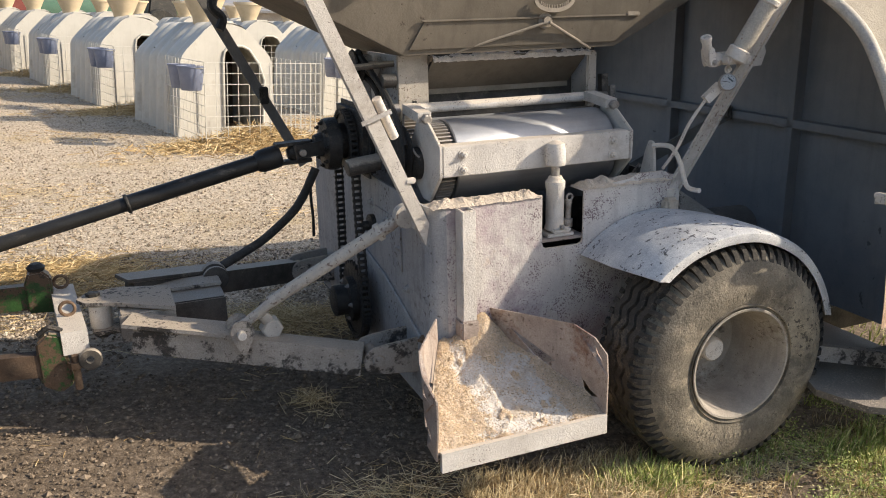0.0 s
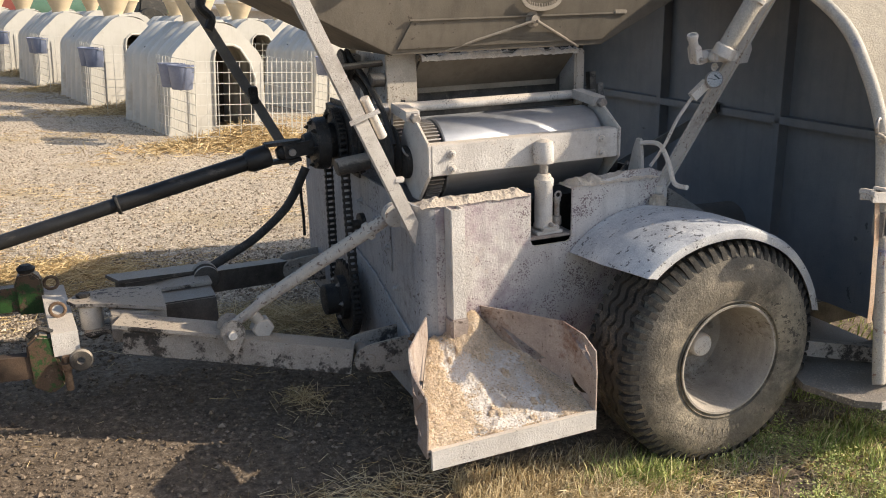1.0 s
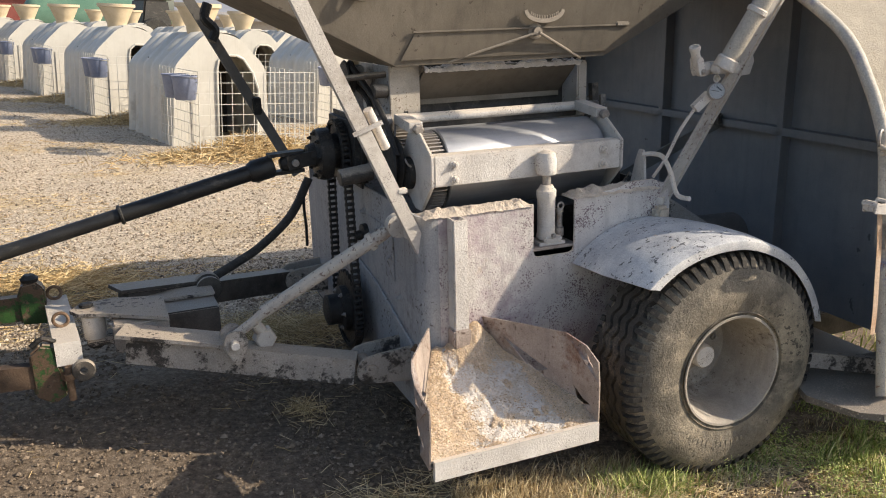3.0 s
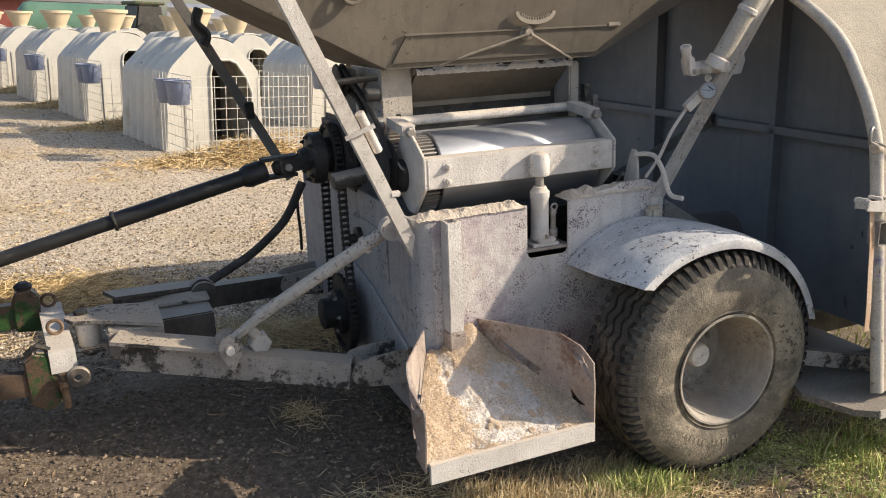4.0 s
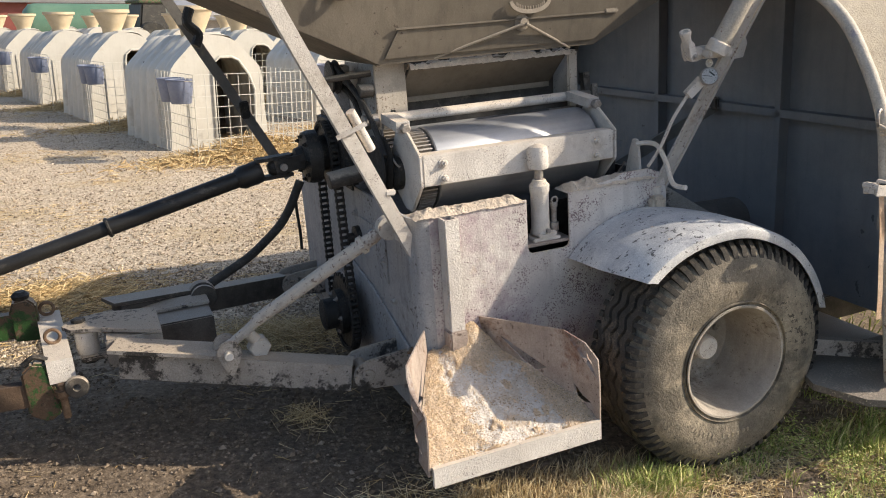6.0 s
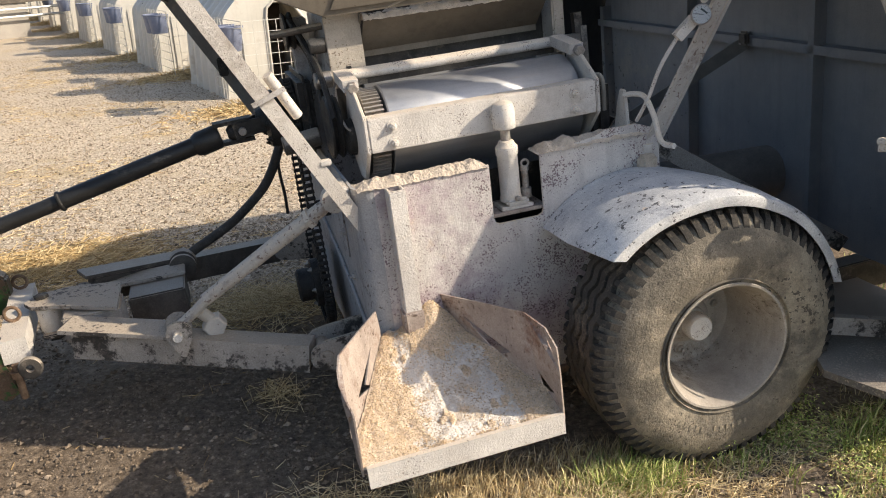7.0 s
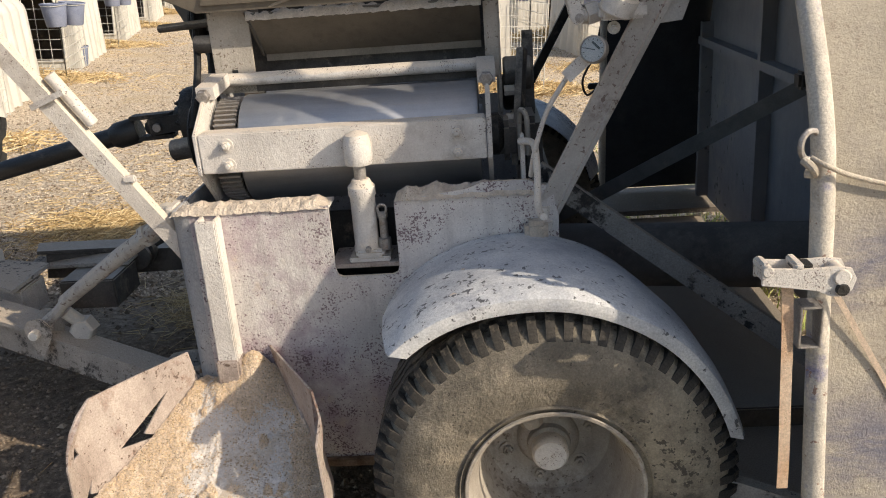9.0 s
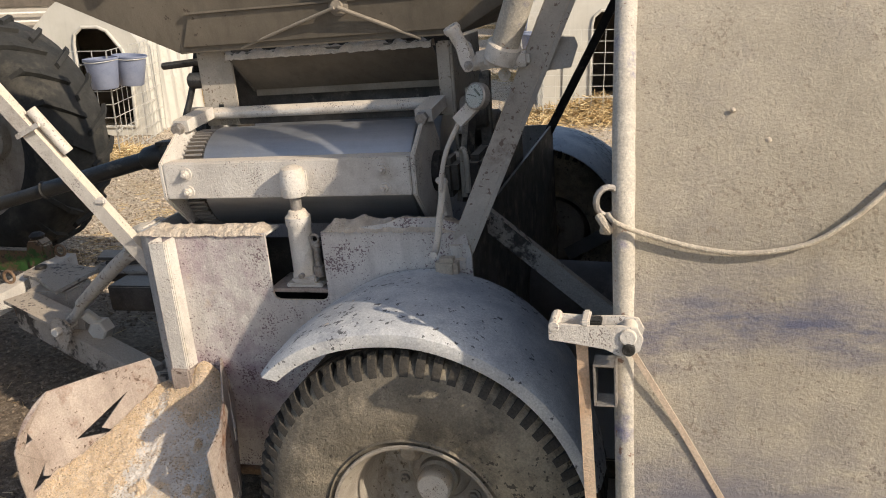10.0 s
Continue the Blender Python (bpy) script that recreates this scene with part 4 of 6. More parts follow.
sprocket(1.05, 0.69, 0.115, 20)
sprocket(1.03, 0.02, 0.155, 28)
chain_path = []
for k in range(20):
    a = math.pi * k / 19 - 0.02
    chain_path.append((1.05 + 0.12 * math.cos(a), 0.69 + 0.12 * math.sin(a)))
for k in range(1, 27):
    t = k / 27
    chain_path.append((1.05 - 0.12 + (1.03 - 0.162 - 0.93) * t + 0.012 * math.sin(math.pi * t), 0.69 + (0.02 - 0.69) * t))
for k in range(27):
    a = math.pi + math.pi * k / 26
    chain_path.append((1.03 + 0.162 * math.cos(a), 0.02 + 0.162 * math.sin(a)))
for k in range(1, 27):
    t = k / 27
    chain_path.append((1.03 + 0.162 + (1.17 - 1.192) * t, 0.02 + 0.67 * t))
link_bm = bmesh.new()
for s in (-0.016, 0.011):
    box(s, s + 0.005, -0.017, 0.017, -0.011, 0.011, 0.002, link_bm)
rod((-0.019, 0.0, 0), (0.019, 0.0, 0), 0.008, 8, bm=link_bm)
first = None
for i, (y, z) in enumerate(chain_path):
    y2, z2 = chain_path[(i + 1) % len(chain_path)]
    if first is None:
        first = part("chain_link", link_bm, black_iron, mill)
        ob = first
    else:
        ob = new("chain_link", first.data)
        ob.parent = mill
    ob.matrix_local = pose(-1.03, y, z, math.degrees(math.atan2(z2 - z, y2 - y)), 0, 0)
part("idler_tensioner", lathe([(0.045, 0), (0.045, 0.02), (0.02, 0.025), (0.02, 0.05)], (-0.965, 0.92, 0.36), (-1.1, 0.92, 0.36), 18), black_iron, mill, smooth=True)

# drive shaft from the tractor
P0, P1 = Vector((-3.05, 1.05, 0.258)), Vector((-1.277, 1.05, 0.658))
dd = (P1 - P0).normalized()
sh = part("drive_shaft", rod(P0, P0 + dd * 1.22, 0.027, 24), shaft_mat, mill, "black drive shaft in a plastic guard", smooth=True)
part("shaft_tube", rod(P0 + dd * 1.20, P1 - dd * 0.05, 0.032, 24), shaft_mat, sh, smooth=True)
part("shaft_band", rod(P0 + dd * 1.19, P0 + dd * 1.205, 0.038, 24), black_iron, sh, smooth=True)
part("shaft_bell", lathe([(0.036, 0), (0.045, 0.02), (0.045, 0.09), (0.038, 0.10)], P1 - dd * 0.12, P1, 24), shaft_mat, sh, smooth=True)
for s in (-0.042, 0.03):
    part("yoke_jaw", beam(P1 + Vector((-0.04, 0, s + 0.006)), P1 + Vector((0.10, 0, s + 0.012)), 0.055, 0.014, 0.005), black_iron, sh)
for s in (-0.042, 0.03):
    part("yoke_jaw", beam(P1 + Vector((0.03, s + 0.006, 0.005)), P1 + Vector((0.15, s + 0.006, 0.02)), 0.014, 0.055, 0.005), black_iron, sh)
part("yoke_centre", lathe([(0.018, -0.05), (0.034, -0.03), (0.038, 0.0), (0.034, 0.03), (0.018, 0.05)], P1 + Vector((0.055, 0, 0.004)), P1 + Vector((0.155, 0, 0.02)), 14), black_iron, sh, smooth=True)
part("cross_piece", rod(P1 + Vector((0.06, -0.055, 0.005)), P1 + Vector((0.06, 0.055, 0.005)), 0.015, 12), steel, sh)
part("drive_flange", lathe([(0.04, -0.06), (0.05, -0.03), (0.10, -0.02), (0.105, 0), (0.105, 0.03), (0.09, 0.034)], (-1.10, 1.05, 0.682), (-1.0, 1.05, 0.682), 32), black_iron, mill, "greasy drive flange", smooth=True)
for k in range(8):
    a = k * math.pi / 4
    part("bolt", bolt((-1.12, 1.05 + 0.085 * math.cos(a), 0.682 + 0.085 * math.sin(a)), (-2, 1.05 + 0.085 * math.cos(a), 0.682 + 0.085 * math.sin(a)), 0.009, 0.012), black_iron, mill)
part("safety_chain", tube([(-1.08, 1.5, 0.45), (-1.082, 1.5, 0.36), (-1.078, 1.5, 0.27), (-1.08, 1.5, 0.18)], 0.007, 6, steps=5), black_iron, mill)

# small drive parts beside the feed housing
part("vee_pulley", lathe([(0.03, -0.01), (0.10, -0.008), (0.105, 0), (0.088, 0.014), (0.105, 0.028), (0.10, 0.034), (0.03, 0.036)], (-0.925, 0.66, 0.69), (-1.2, 0.66, 0.69), 36), black_iron, mill, "black vee pulley", smooth=True)
part("upper_pulley", lathe([(0.02, 0), (0.062, 0.002), (0.064, 0.01), (0.052, 0.02), (0.064, 0.03), (0.06, 0.036), (0.02, 0.04)], (-0.98, 0.95, 0.99), (-1.2, 0.95, 0.99), 30), black_iron, mill, smooth=True)
part("handle_bar", rod((-0.90, 0.78, 1.005), (-1.075, 0.80, 0.995), 0.012, 12), dark_bar, mill, smooth=True)
part("shaft_end", rod((-0.906, 0.765, 0.945), (-0.96, 0.765, 0.945), 0.026, 16), dark_bar, mill, smooth=True)
part("shaft_end", rod((-0.906, 0.735, 0.835), (-0.965, 0.735, 0.835), 0.028, 16), steel, mill, smooth=True)
part("drive_belt", tube([(-0.945, 0.76, 0.70), (-0.95, 0.86, 0.90), (-0.995, 1.01, 0.985)], 0.011, 8, steps=4), black_iron, mill)
part("drive_belt", tube([(-0.945, 0.57, 0.73), (-0.95, 0.72, 0.88), (-0.995, 0.90, 1.03)], 0.011, 8, steps=4), black_iron, mill)
part("gear_case", box(-1.01, -0.962, 0.85, 1.25, 0.56, 0.84, 0.02), black_iron, mill, "greasy gear case")
part("stub_pipe", rod((-0.97, 0.80, 0.64), (-1.10, 0.80, 0.625), 0.033, 18), dark_bar, mill, smooth=True)
part("bracket_column", box(-0.99, -0.93, 0.95, 1.02, 0.56, 1.03, 0.006), grey_side, mill)
part("grease_pipe", tube([(-0.90, 0.70, 0.83), (-0.925, 0.63, 0.78), (-0.915, 0.56, 0.71), (-0.90, 0.55, 0.69)], 0.004, 6, steps=5), steel, mill)
part("yoke_tap", tube([(-0.93, 0.93, 1.00), (-0.935, 0.93, 0.94), (-0.93, 0.93, 0.86)], 0.016, 10), paint, mill)
part("tap_body", lathe([(0.022, 0), (0.026, 0.01), (0.026, 0.035), (0.018, 0.045)], (-0.935, 0.93, 0.96), (-0.935, 0.93, 1.2), 8), paint, mill)

# right end: bracket, crank, clutter behind the arm
part("crank_bracket", prism([(0.35, 0.56), (0.36, 0.66), (0.37, 0.702), (0.40, 0.702), (0.42, 0.66), (0.45, 0.56)], "x", -0.028, -0.018, 0.003), paint, mill)
part("crank_handle", tube([(-0.03, 0.37, 0.685), (-0.005, 0.34, 0.69), (0.004, 0.29, 0.684), (0.005, 0.24, 0.63), (0.002, 0.196, 0.56), (0.010, 0.135, 0.555)], 0.009, 10, steps=5), paint, mill, "bent white crank handle", smooth=True)
part("bracket_stub", lathe([(0.03, 0), (0.03, 0.03), (0.02, 0.035), (0.02, 0.07)], (0.02, 0.33, 0.46), (0.02, 0.30, 0.62), 14), paint, mill, smooth=True)
part("bearing_block", box(-0.085, -0.03, 0.56, 0.68, 0.585, 0.70, 0.02), dark_bar, mill)
part("grab_loop", tube([(-0.02, 0.60, 0.58), (-0.02, 0.60, 0.70), (-0.012, 0.585, 0.725), (0.0, 0.57, 0.70), (0.0, 0.57, 0.60)], 0.008, 8, steps=4), tan_dust, mill, smooth=True)
part("lever_bar", beam((-0.03, 0.62, 0.56), (0.0, 0.70, 0.88), 0.02, 0.04, 0.004), dark_bar, mill)
part("lever_bar", beam((0.02, 0.75, 0.52), (0.02, 0.80, 0.92), 0.03, 0.03, 0.004), dark_bar, mill)
part("chain_case", box(-0.02, 0.045, 0.60, 1.25, 0.42, 0.70, 0.02), dark_bar, mill, "dark rear chain case")
for y, z, r in ((0.78, 0.80, 0.05), (0.95, 0.72, 0.06), (0.85, 0.62, 0.04)):
    part("bearing_boss", rod((-0.055, y, z), (0.03, y, z), r, 18), dark_bar, mill, smooth=True)
for y, z in ((0.72, 0.76), (0.66, 0.69)):
    part("nut", lathe([(0.016, 0), (0.016, 0.03)], (-0.055, y, z), (0.3, y, z), 6), paint, mill)


# right stay with hydraulic cylinder, valve and gauge
def rst(z, o=(0, 0, 0)):
    return (0.024 + 0.4875 * (z - 0.5) + o[0], 0.328 - 0.193 * (z - 0.5) + o[1], z + o[2])


def cst(z):
    """The cylinder's line beside the stay."""
    return (-0.032 + 0.439 * (z - 0.5), 0.352 - 0.28 * (z - 0.5), z)


stay2 = bmesh.new()
beam(rst(0.36), rst(1.75), 0.058, 0.012, 0.002, up=(0.3, -1, 0), bm=stay2)
beam(rst(0.36, (0.026, 0.015, 0)), rst(1.75, (0.026, 0.015, 0)), 0.012, 0.045, 0.002, up=(0.3, -1, 0), bm=stay2)
# the stay's shade is put into its darker paint
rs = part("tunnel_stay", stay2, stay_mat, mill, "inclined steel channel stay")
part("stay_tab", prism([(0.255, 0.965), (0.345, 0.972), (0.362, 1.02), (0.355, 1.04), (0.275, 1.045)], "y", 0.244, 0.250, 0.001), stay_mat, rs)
cyl = part("hydraulic_cylinder", rod(cst(1.03), cst(1.75), 0.032, 24), pipe_mat, mill, "dusty hydraulic cylinder", smooth=True)
part("gland_band", rod(cst(1.19), cst(1.21), 0.037, 24), paint, cyl, smooth=True)
part("cylinder_foot", rod(cst(1.0), cst(1.04), 0.04, 20), paint, cyl, smooth=True)
part("clevis", box(cst(1.0)[0] - 0.035, cst(1.0)[0] + 0.07, 0.195, 0.245, 0.985, 1.02, 0.008), paint, cyl)
G = Vector((0.143, 0.19, 0.924))
face = Vector((-0.45, -0.85, 0.18)).normalized()
gg = part("pressure_gauge", lathe([(0.026, 0), (0.031, 0.004), (0.031, 0.022), (0.0275, 0.026), (0.0275, 0.022), (0.001, 0.0215)], G, G + face, 32), steel, mill, "white-faced pressure gauge", smooth=True)
part("dial_face", lathe([(0.0268, 0.0), (0.0268, 0.001)], G + face * 0.0215, G + face, 28), dial_mat, gg)
gm, _ = turned(G + face * 0.0235, G + face)
nb = bmesh.new()
for k in range(11):
    one = box(-0.0006, 0.0006, 0.020, 0.0245, 0, 0.0006)
    bmesh.ops.transform(one, matrix=gm @ pose(0, 0, 0, 0, 0, -135 + 27 * k), verts=one.verts)
    join(nb, one)
one = box(-0.0010, 0.0010, -0.006, 0.019, 0.0006, 0.0012)
bmesh.ops.transform(one, matrix=gm @ pose(0, 0, 0, 0, 0, 80), verts=one.verts)
join(nb, one)
one = box(-0.012, 0.012, -0.014, -0.009, 0, 0.0006)
bmesh.ops.transform(one, matrix=gm @ pose(0, 0, 0, 0, 0, 140), verts=one.verts)
join(nb, one)
part("dial_marks", nb, ink_and_hole, gg)
lens_ob = part("glass", lathe([(0.0268, 0), (0.0268, 0.001)], G + face * 0.0255, G + face, 28), glass, gg)
lens_ob.visible_shadow = False
part("gauge_block", beam(G + Vector((-0.01, 0.02, -0.01)), G + Vector((-0.065, 0.03, -0.06)), 0.03, 0.03, 0.005), paint, gg)
part("gauge_hose", tube([G + Vector((-0.06, 0.03, -0.055)), G + Vector((-0.11, 0.05, -0.14)), G + Vector((-0.14, 0.08, -0.24)), G + Vector((-0.15, 0.14, -0.32))], 0.0062, 10, steps=6), paint, mill, "dusty hose from the gauge", smooth=True)
vb = part("pump_valve", box(0.09, 0.16, 0.165, 0.215, 0.985, 1.03, 0.01), paint, mill, "cast hand pump valve")
part("valve_spindle", rod((0.10, 0.185, 1.01), (0.04, 0.172, 0.998), 0.018, 14), paint, vb, smooth=True)
part("valve_nut", lathe([(0.026, 0), (0.026, 0.03)], (0.085, 0.183, 1.008), (0.04, 0.172, 0.998), 6), paint, vb)
part("lever_socket", tube([(0.055, 0.178, 0.995), (0.040, 0.174, 1.005), (0.026, 0.166, 1.035), (0.005, 0.153, 1.082)], 0.0165, 14, steps=3), paint, vb, smooth=True)
part("socket_mouth", lathe([(0.019, 0), (0.021, 0.008), (0.019, 0.016), (0.012, 0.016), (0.012, 0.006)], (0.008, 0.155, 1.074), (-0.037, 0.127, 1.18), 16), paint, vb, smooth=True)
for y in (0.146, 0.186):
    part("lever_fork", prism([(0.030, 0.982), (0.020, 1.0), (0.012, 1.04), (0.022, 1.058), (0.040, 1.045), (0.052, 1.0), (0.048, 0.984)], "y", y - 0.003, y + 0.003, 0.002), paint, vb)
    part("fork_bolt", bolt((0.04, y - 0.003, 0.998), (0.04, y - 1, 0.998), 0.007, 0.007), steel, vb)
for x, z in ((0.15, 1.02), (0.17, 0.99), (0.12, 0.97)):
    part("valve_bolt", bolt((x, 0.165, z), (x, 0.0, z), 0.010, 0.012), paint, vb)
vb.location = (0.07, 0.08, -0.005)

# ---- wheels of the mill ----
TR = 0.412


def wheel(y_out, flip):
    """The wheel on the axle; y_out is the outer side's sign."""
    s = -1 if flip else 1
    Y = lambda y: (0, y_out + s * y, 0)
    w = mill
    prof = [(0.186, 0.020), (0.196, 0.010), (0.212, 0.004), (0.24, -0.004), (0.275, -0.009), (0.305, -0.008), (0.335, 0.0), (0.365, 0.013), (0.388, 0.032), (0.398, 0.055),
            (0.400, 0.10), (0.401, 0.15), (0.400, 0.20), (0.398, 0.245), (0.388, 0.268), (0.365, 0.288), (0.335, 0.30), (0.30, 0.306), (0.24, 0.302), (0.186, 0.285)]
    bm = lathe(prof, Y(0), Y(1), 96, caps=False)
    tyre = part("tyre", bm, rubber, w, "dust-covered implement tyre", smooth=True)
    for k, yy in enumerate((0.085, 0.128, 0.172, 0.215)):
        rib = bmesh.new()
        N = 204
        loops = []
        for i in range(N):
            a = 2 * math.pi * i / N
            zig = 0.0075 * max(-0.75, min(0.75, math.sin(2 * math.pi * i / 6))) / 0.75
            loops.append([rib.verts.new((rr * math.cos(a), y_out + s * (yy + zig + d), rr * math.sin(a))) for rr, d in ((0.396, -0.017), (TR + 0.004, -0.014), (TR + 0.004, 0.014), (0.396, 0.017))])
        for i in range(N):
            lo, hi = loops[i], loops[(i + 1) % N]
            for q in range(3):
                rib.faces.new((lo[q], lo[q + 1], hi[q + 1], hi[q]))
        part("tread_rib", rib, tread_rubber, tyre)
    lug = bmesh.new()
    lv = []
    for sx, wd in ((-1, 0.0098), (1, 0.0098)):
        for yy, rr in ((0.012, 0.360), (0.024, 0.395), (0.045, TR + 0.004), (0.068, TR + 0.004), (0.068, 0.392), (0.03, 0.36)):
            lv.append(lug.verts.new((sx * wd * (1.0 if yy < 0.05 else 0.8), s * yy, rr)))
    lug.faces.new(lv[:6]), lug.faces.new(lv[6:][::-1])
    for i in range(6):
        j = (i + 1) % 6
        lug.faces.new((lv[i], lv[j], lv[6 + j], lv[6 + i]))
    fl = part("tread_lug", lug, tread_rubber, tyre)
    fl.matrix_local = pose(0, y_out, 0, 0, 0, 0)
    for i in range(1, 64):
        ob = new("tread_lug", fl.data)
        ob.parent = tyre
        ob.matrix_local = pose(0, y_out, 0, 0, 360 * i / 64, 0)
    for i in range(64):
        ob = new("tread_lug", fl.data)
        ob.parent = tyre
        ob.matrix_local = pose(0, y_out + s * 0.30, 0, 0, 360 * (i + 0.5) / 64, 0) @ Matrix.Diagonal((1, -1, 1, 1))
    for r, d in ((0.216, -0.0055),):
        part("sidewall_ring", lathe([(r - 0.003, d + 0.010), (r, d), (r + 0.003, d + 0.010)], Y(0), Y(1), 80, caps=False), rubber, tyre, smooth=True)
    rimp = [(0.190, 0.016), (0.201, 0.006), (0.205, 0.000), (0.203, -0.004), (0.196, -0.003), (0.190, 0.008), (0.184, 0.022), (0.176, 0.05), (0.170, 0.09), (0.166, 0.15), (0.162, 0.20),
            (0.152, 0.225), (0.13, 0.235), (0.10, 0.228), (0.085, 0.226), (0.001, 0.226)]
    rim = part("rim", lathe(rimp, Y(0), Y(1), 72, caps=False), rim_mat, w, "deep dusty steel rim", smooth=True)
    part("hub", lathe([(0.078, 0.227), (0.076, 0.215), (0.066, 0.205), (0.054, 0.202), (0.052, 0.185), (0.046, 0.180), (0.02, 0.178)], Y(0), Y(1), 28, caps=False), rim_mat, rim, smooth=True)
    part("hub_cap", lathe([(0.043, 0.19), (0.0445, 0.16), (0.044, 0.145), (0.038, 0.138), (0.001, 0.136)], Y(0), Y(1), 28, caps=False), paint, rim, "dusty hub cap", smooth=True)
    bc = Vector((-0.045, y_out + s * 0.228, 0.112))
    part("hub_boss", lathe([(0.034, 0), (0.034, 0.06), (0.030, 0.10), (0.018, 0.118), (0.001, 0.122)], bc, bc - Vector((0, s, 0)), 18), rim_mat, rim, smooth=True)
    for k in range(6):
        a = k * math.pi / 3 + 0.3
        c = Vector((0.105 * math.cos(a), y_out + s * 0.229, 0.105 * math.sin(a)))
        part("wheel_nut", bolt(c, c - Vector((0, s, 0)), 0.013, 0.016), rim_mat, rim)
    return w, tyre


wheel_near, tyre_near = wheel(-0.155, False)
wheel(2.395, True)
for i, ch in enumerate("IMPLEMENT"):
    cu = bpy.data.curves.new("raised_letter", "FONT")
    cu.body, cu.size, cu.extrude, cu.align_x = ch, 0.036, 0.0030, "CENTER"
    cu.materials.append(rubber)
    ob = new("raised_letter", cu)
    ob.parent = tyre_near
    ang = (i - 4) * 7.2 + 5
    ob.matrix_local = pose(0, -0.1600, 0, 0, ang, 0) @ pose(0, 0, 0.256, 90, 0, 0)
for k in range(11):
    mk = part("raised_mark", box(-0.004 - 0.004 * (k % 3 == 1), 0.005, -0.0025, 0.001, -0.010 - 0.003 * (k % 2), 0.012, 0.001), rubber, tyre_near)
    mk.matrix_local = pose(0, -0.1625, 0, 0, 168 + 4.6 * k + (5 if k > 5 else 0), 0) @ pose(0, 0, 0.272)
part("axle", rod((0, 0.03, 0), (0, 2.2, 0), 0.035, 16), dark_bar, mill, smooth=True)
part("axle_beam", box(-0.06, 0.06, 0.33, 1.89, -0.28, -0.215, 0.005), dark_bar, mill)


def fender(y0, sgn):
    """A domed sheet over the wheel with a turned-down outer lip."""
    bm = bmesh.new()
    N = 48
    rings = []
    for i in range(N + 1):
        t = i / N
        row = []
        for dy, cx, cz, r, first, last in ((0.0, -0.036, 0.0, 0.436, 129, 15), (-0.003, -0.037, 0.001, 0.452, 130.5, 14), (0.0, -0.038, 0.002, 0.464, 132, 13), (0.012, -0.039, 0.004, 0.470, 132.5, 13),
                                           (0.10, -0.042, 0.006, 0.476, 134, 12), (0.22, -0.048, 0.014, 0.468, 136, 12), (0.34, -0.055, 0.034, 0.440, 137.5, 12), (0.442, -0.06, 0.045, 0.415, 138.5, 12)):
            a = radians(first + (last - first) * t)
            wob = 0.003 * noise.noise((t * 5, dy * 6, y0))
            row.append(bm.verts.new((cx + (r + wob) * math.cos(a), y0 + sgn * dy, cz + (r + wob) * math.sin(a))))
        rings.append(row)
    for i in range(N):
        for q in range(7):
            bm.faces.new((rings[i][q], rings[i][q + 1], rings[i + 1][q + 1], rings[i + 1][q]))
    bmesh.ops.recalc_face_normals(bm, faces=bm.faces)
    bmesh.ops.solidify(bm, geom=bm.faces[:], thickness=0.004)
    return part("fender", bm, fender_mat, mill, "curved grey fender with flaking paint", smooth=True)


fn = fender(-0.137, 1)
fender(2.377, -1)
part("fender_bracket", box(-0.03, 0.03, 0.26, 0.309, 0.445, 0.50, 0.012), crust, mill)
mt = heap(-0.33, -0.16, -0.06, 0.10, lambda u, v: 0.0, 24, 16, 4)
for v in mt.verts:
    c = (v.co.x + 0.042) / 0.478
    v.co.z = 0.006 + 0.476 * math.sqrt(max(0.01, 1 - c * c)) + 0.35 * v.co.z + 0.006 * noise.noise((v.co.x * 30, v.co.y * 30, 1)) - 0.004
part("fender_meal", mt, crust, fn, "spilled meal", smooth=True)

# ---- bagging tunnel ----
half = [(-0.364, -0.10), (-0.359, -0.064), (-0.318, 0.269), (-0.275, 0.60), (-0.249, 0.767), (-0.205, 0.88), (-0.156, 0.967), (-0.095, 1.06), (-0.021, 1.132), (0.10, 1.21), (0.28, 1.30), (0.55, 1.39), (0.85, 1.435), (1.12, 1.45)]
arch = half + [(2.24 - y, z) for y, z in half[-2::-1]]


def shell(x0, x1, off, nx, mat, name, label, wob=0.0):
    bm = bmesh.new()
    rows = []
    fine = []
    for (ya, za), (yb, zb) in zip(arch, arch[1:]):
        for k in range(4):
            fine.append((ya + (yb - ya) * k / 4, za + (zb - za) * k / 4))
    fine.append(arch[-1])
    for i in range(nx + 1):
        x = x0 + (x1 - x0) * i / nx
        row = []
        for y, z in fine:
            d = Vector((1.12 - y, 0.55 - z if z > 0.55 else 0)).normalized()
            w = off + wob * noise.noise((x * 1.6, y * 1.6, z * 1.6))
            row.append(bm.verts.new((x, y + d.x * w, z + d.y * w)))
        rows.append(row)
    for i in range(nx):
        for j in range(len(fine) - 1):
            bm.faces.new((rows[i][j], rows[i][j + 1], rows[i + 1][j + 1], rows[i + 1][j]))
    bmesh.ops.recalc_face_normals(bm, faces=bm.faces)
    bmesh.ops.solidify(bm, geom=bm.faces[:], thickness=0.004)
    return part(name, bm, mat, mill, label, smooth=True)


shell(0.487, 2.9, -0.012, 36, tunnel_out, "tunnel_skin", "meal-caked tunnel skin with blue smears", 0.009)
shell(0.487, 2.9, 0.012, 6, lining, "tunnel_lining", "black tunnel lining")
part("edge_pipe", tube([(0.487, y, z) for y, z in arch], 0.0215, 16, steps=3), pipe_mat, mill, "worn edge pipe of the tunnel", smooth=True)
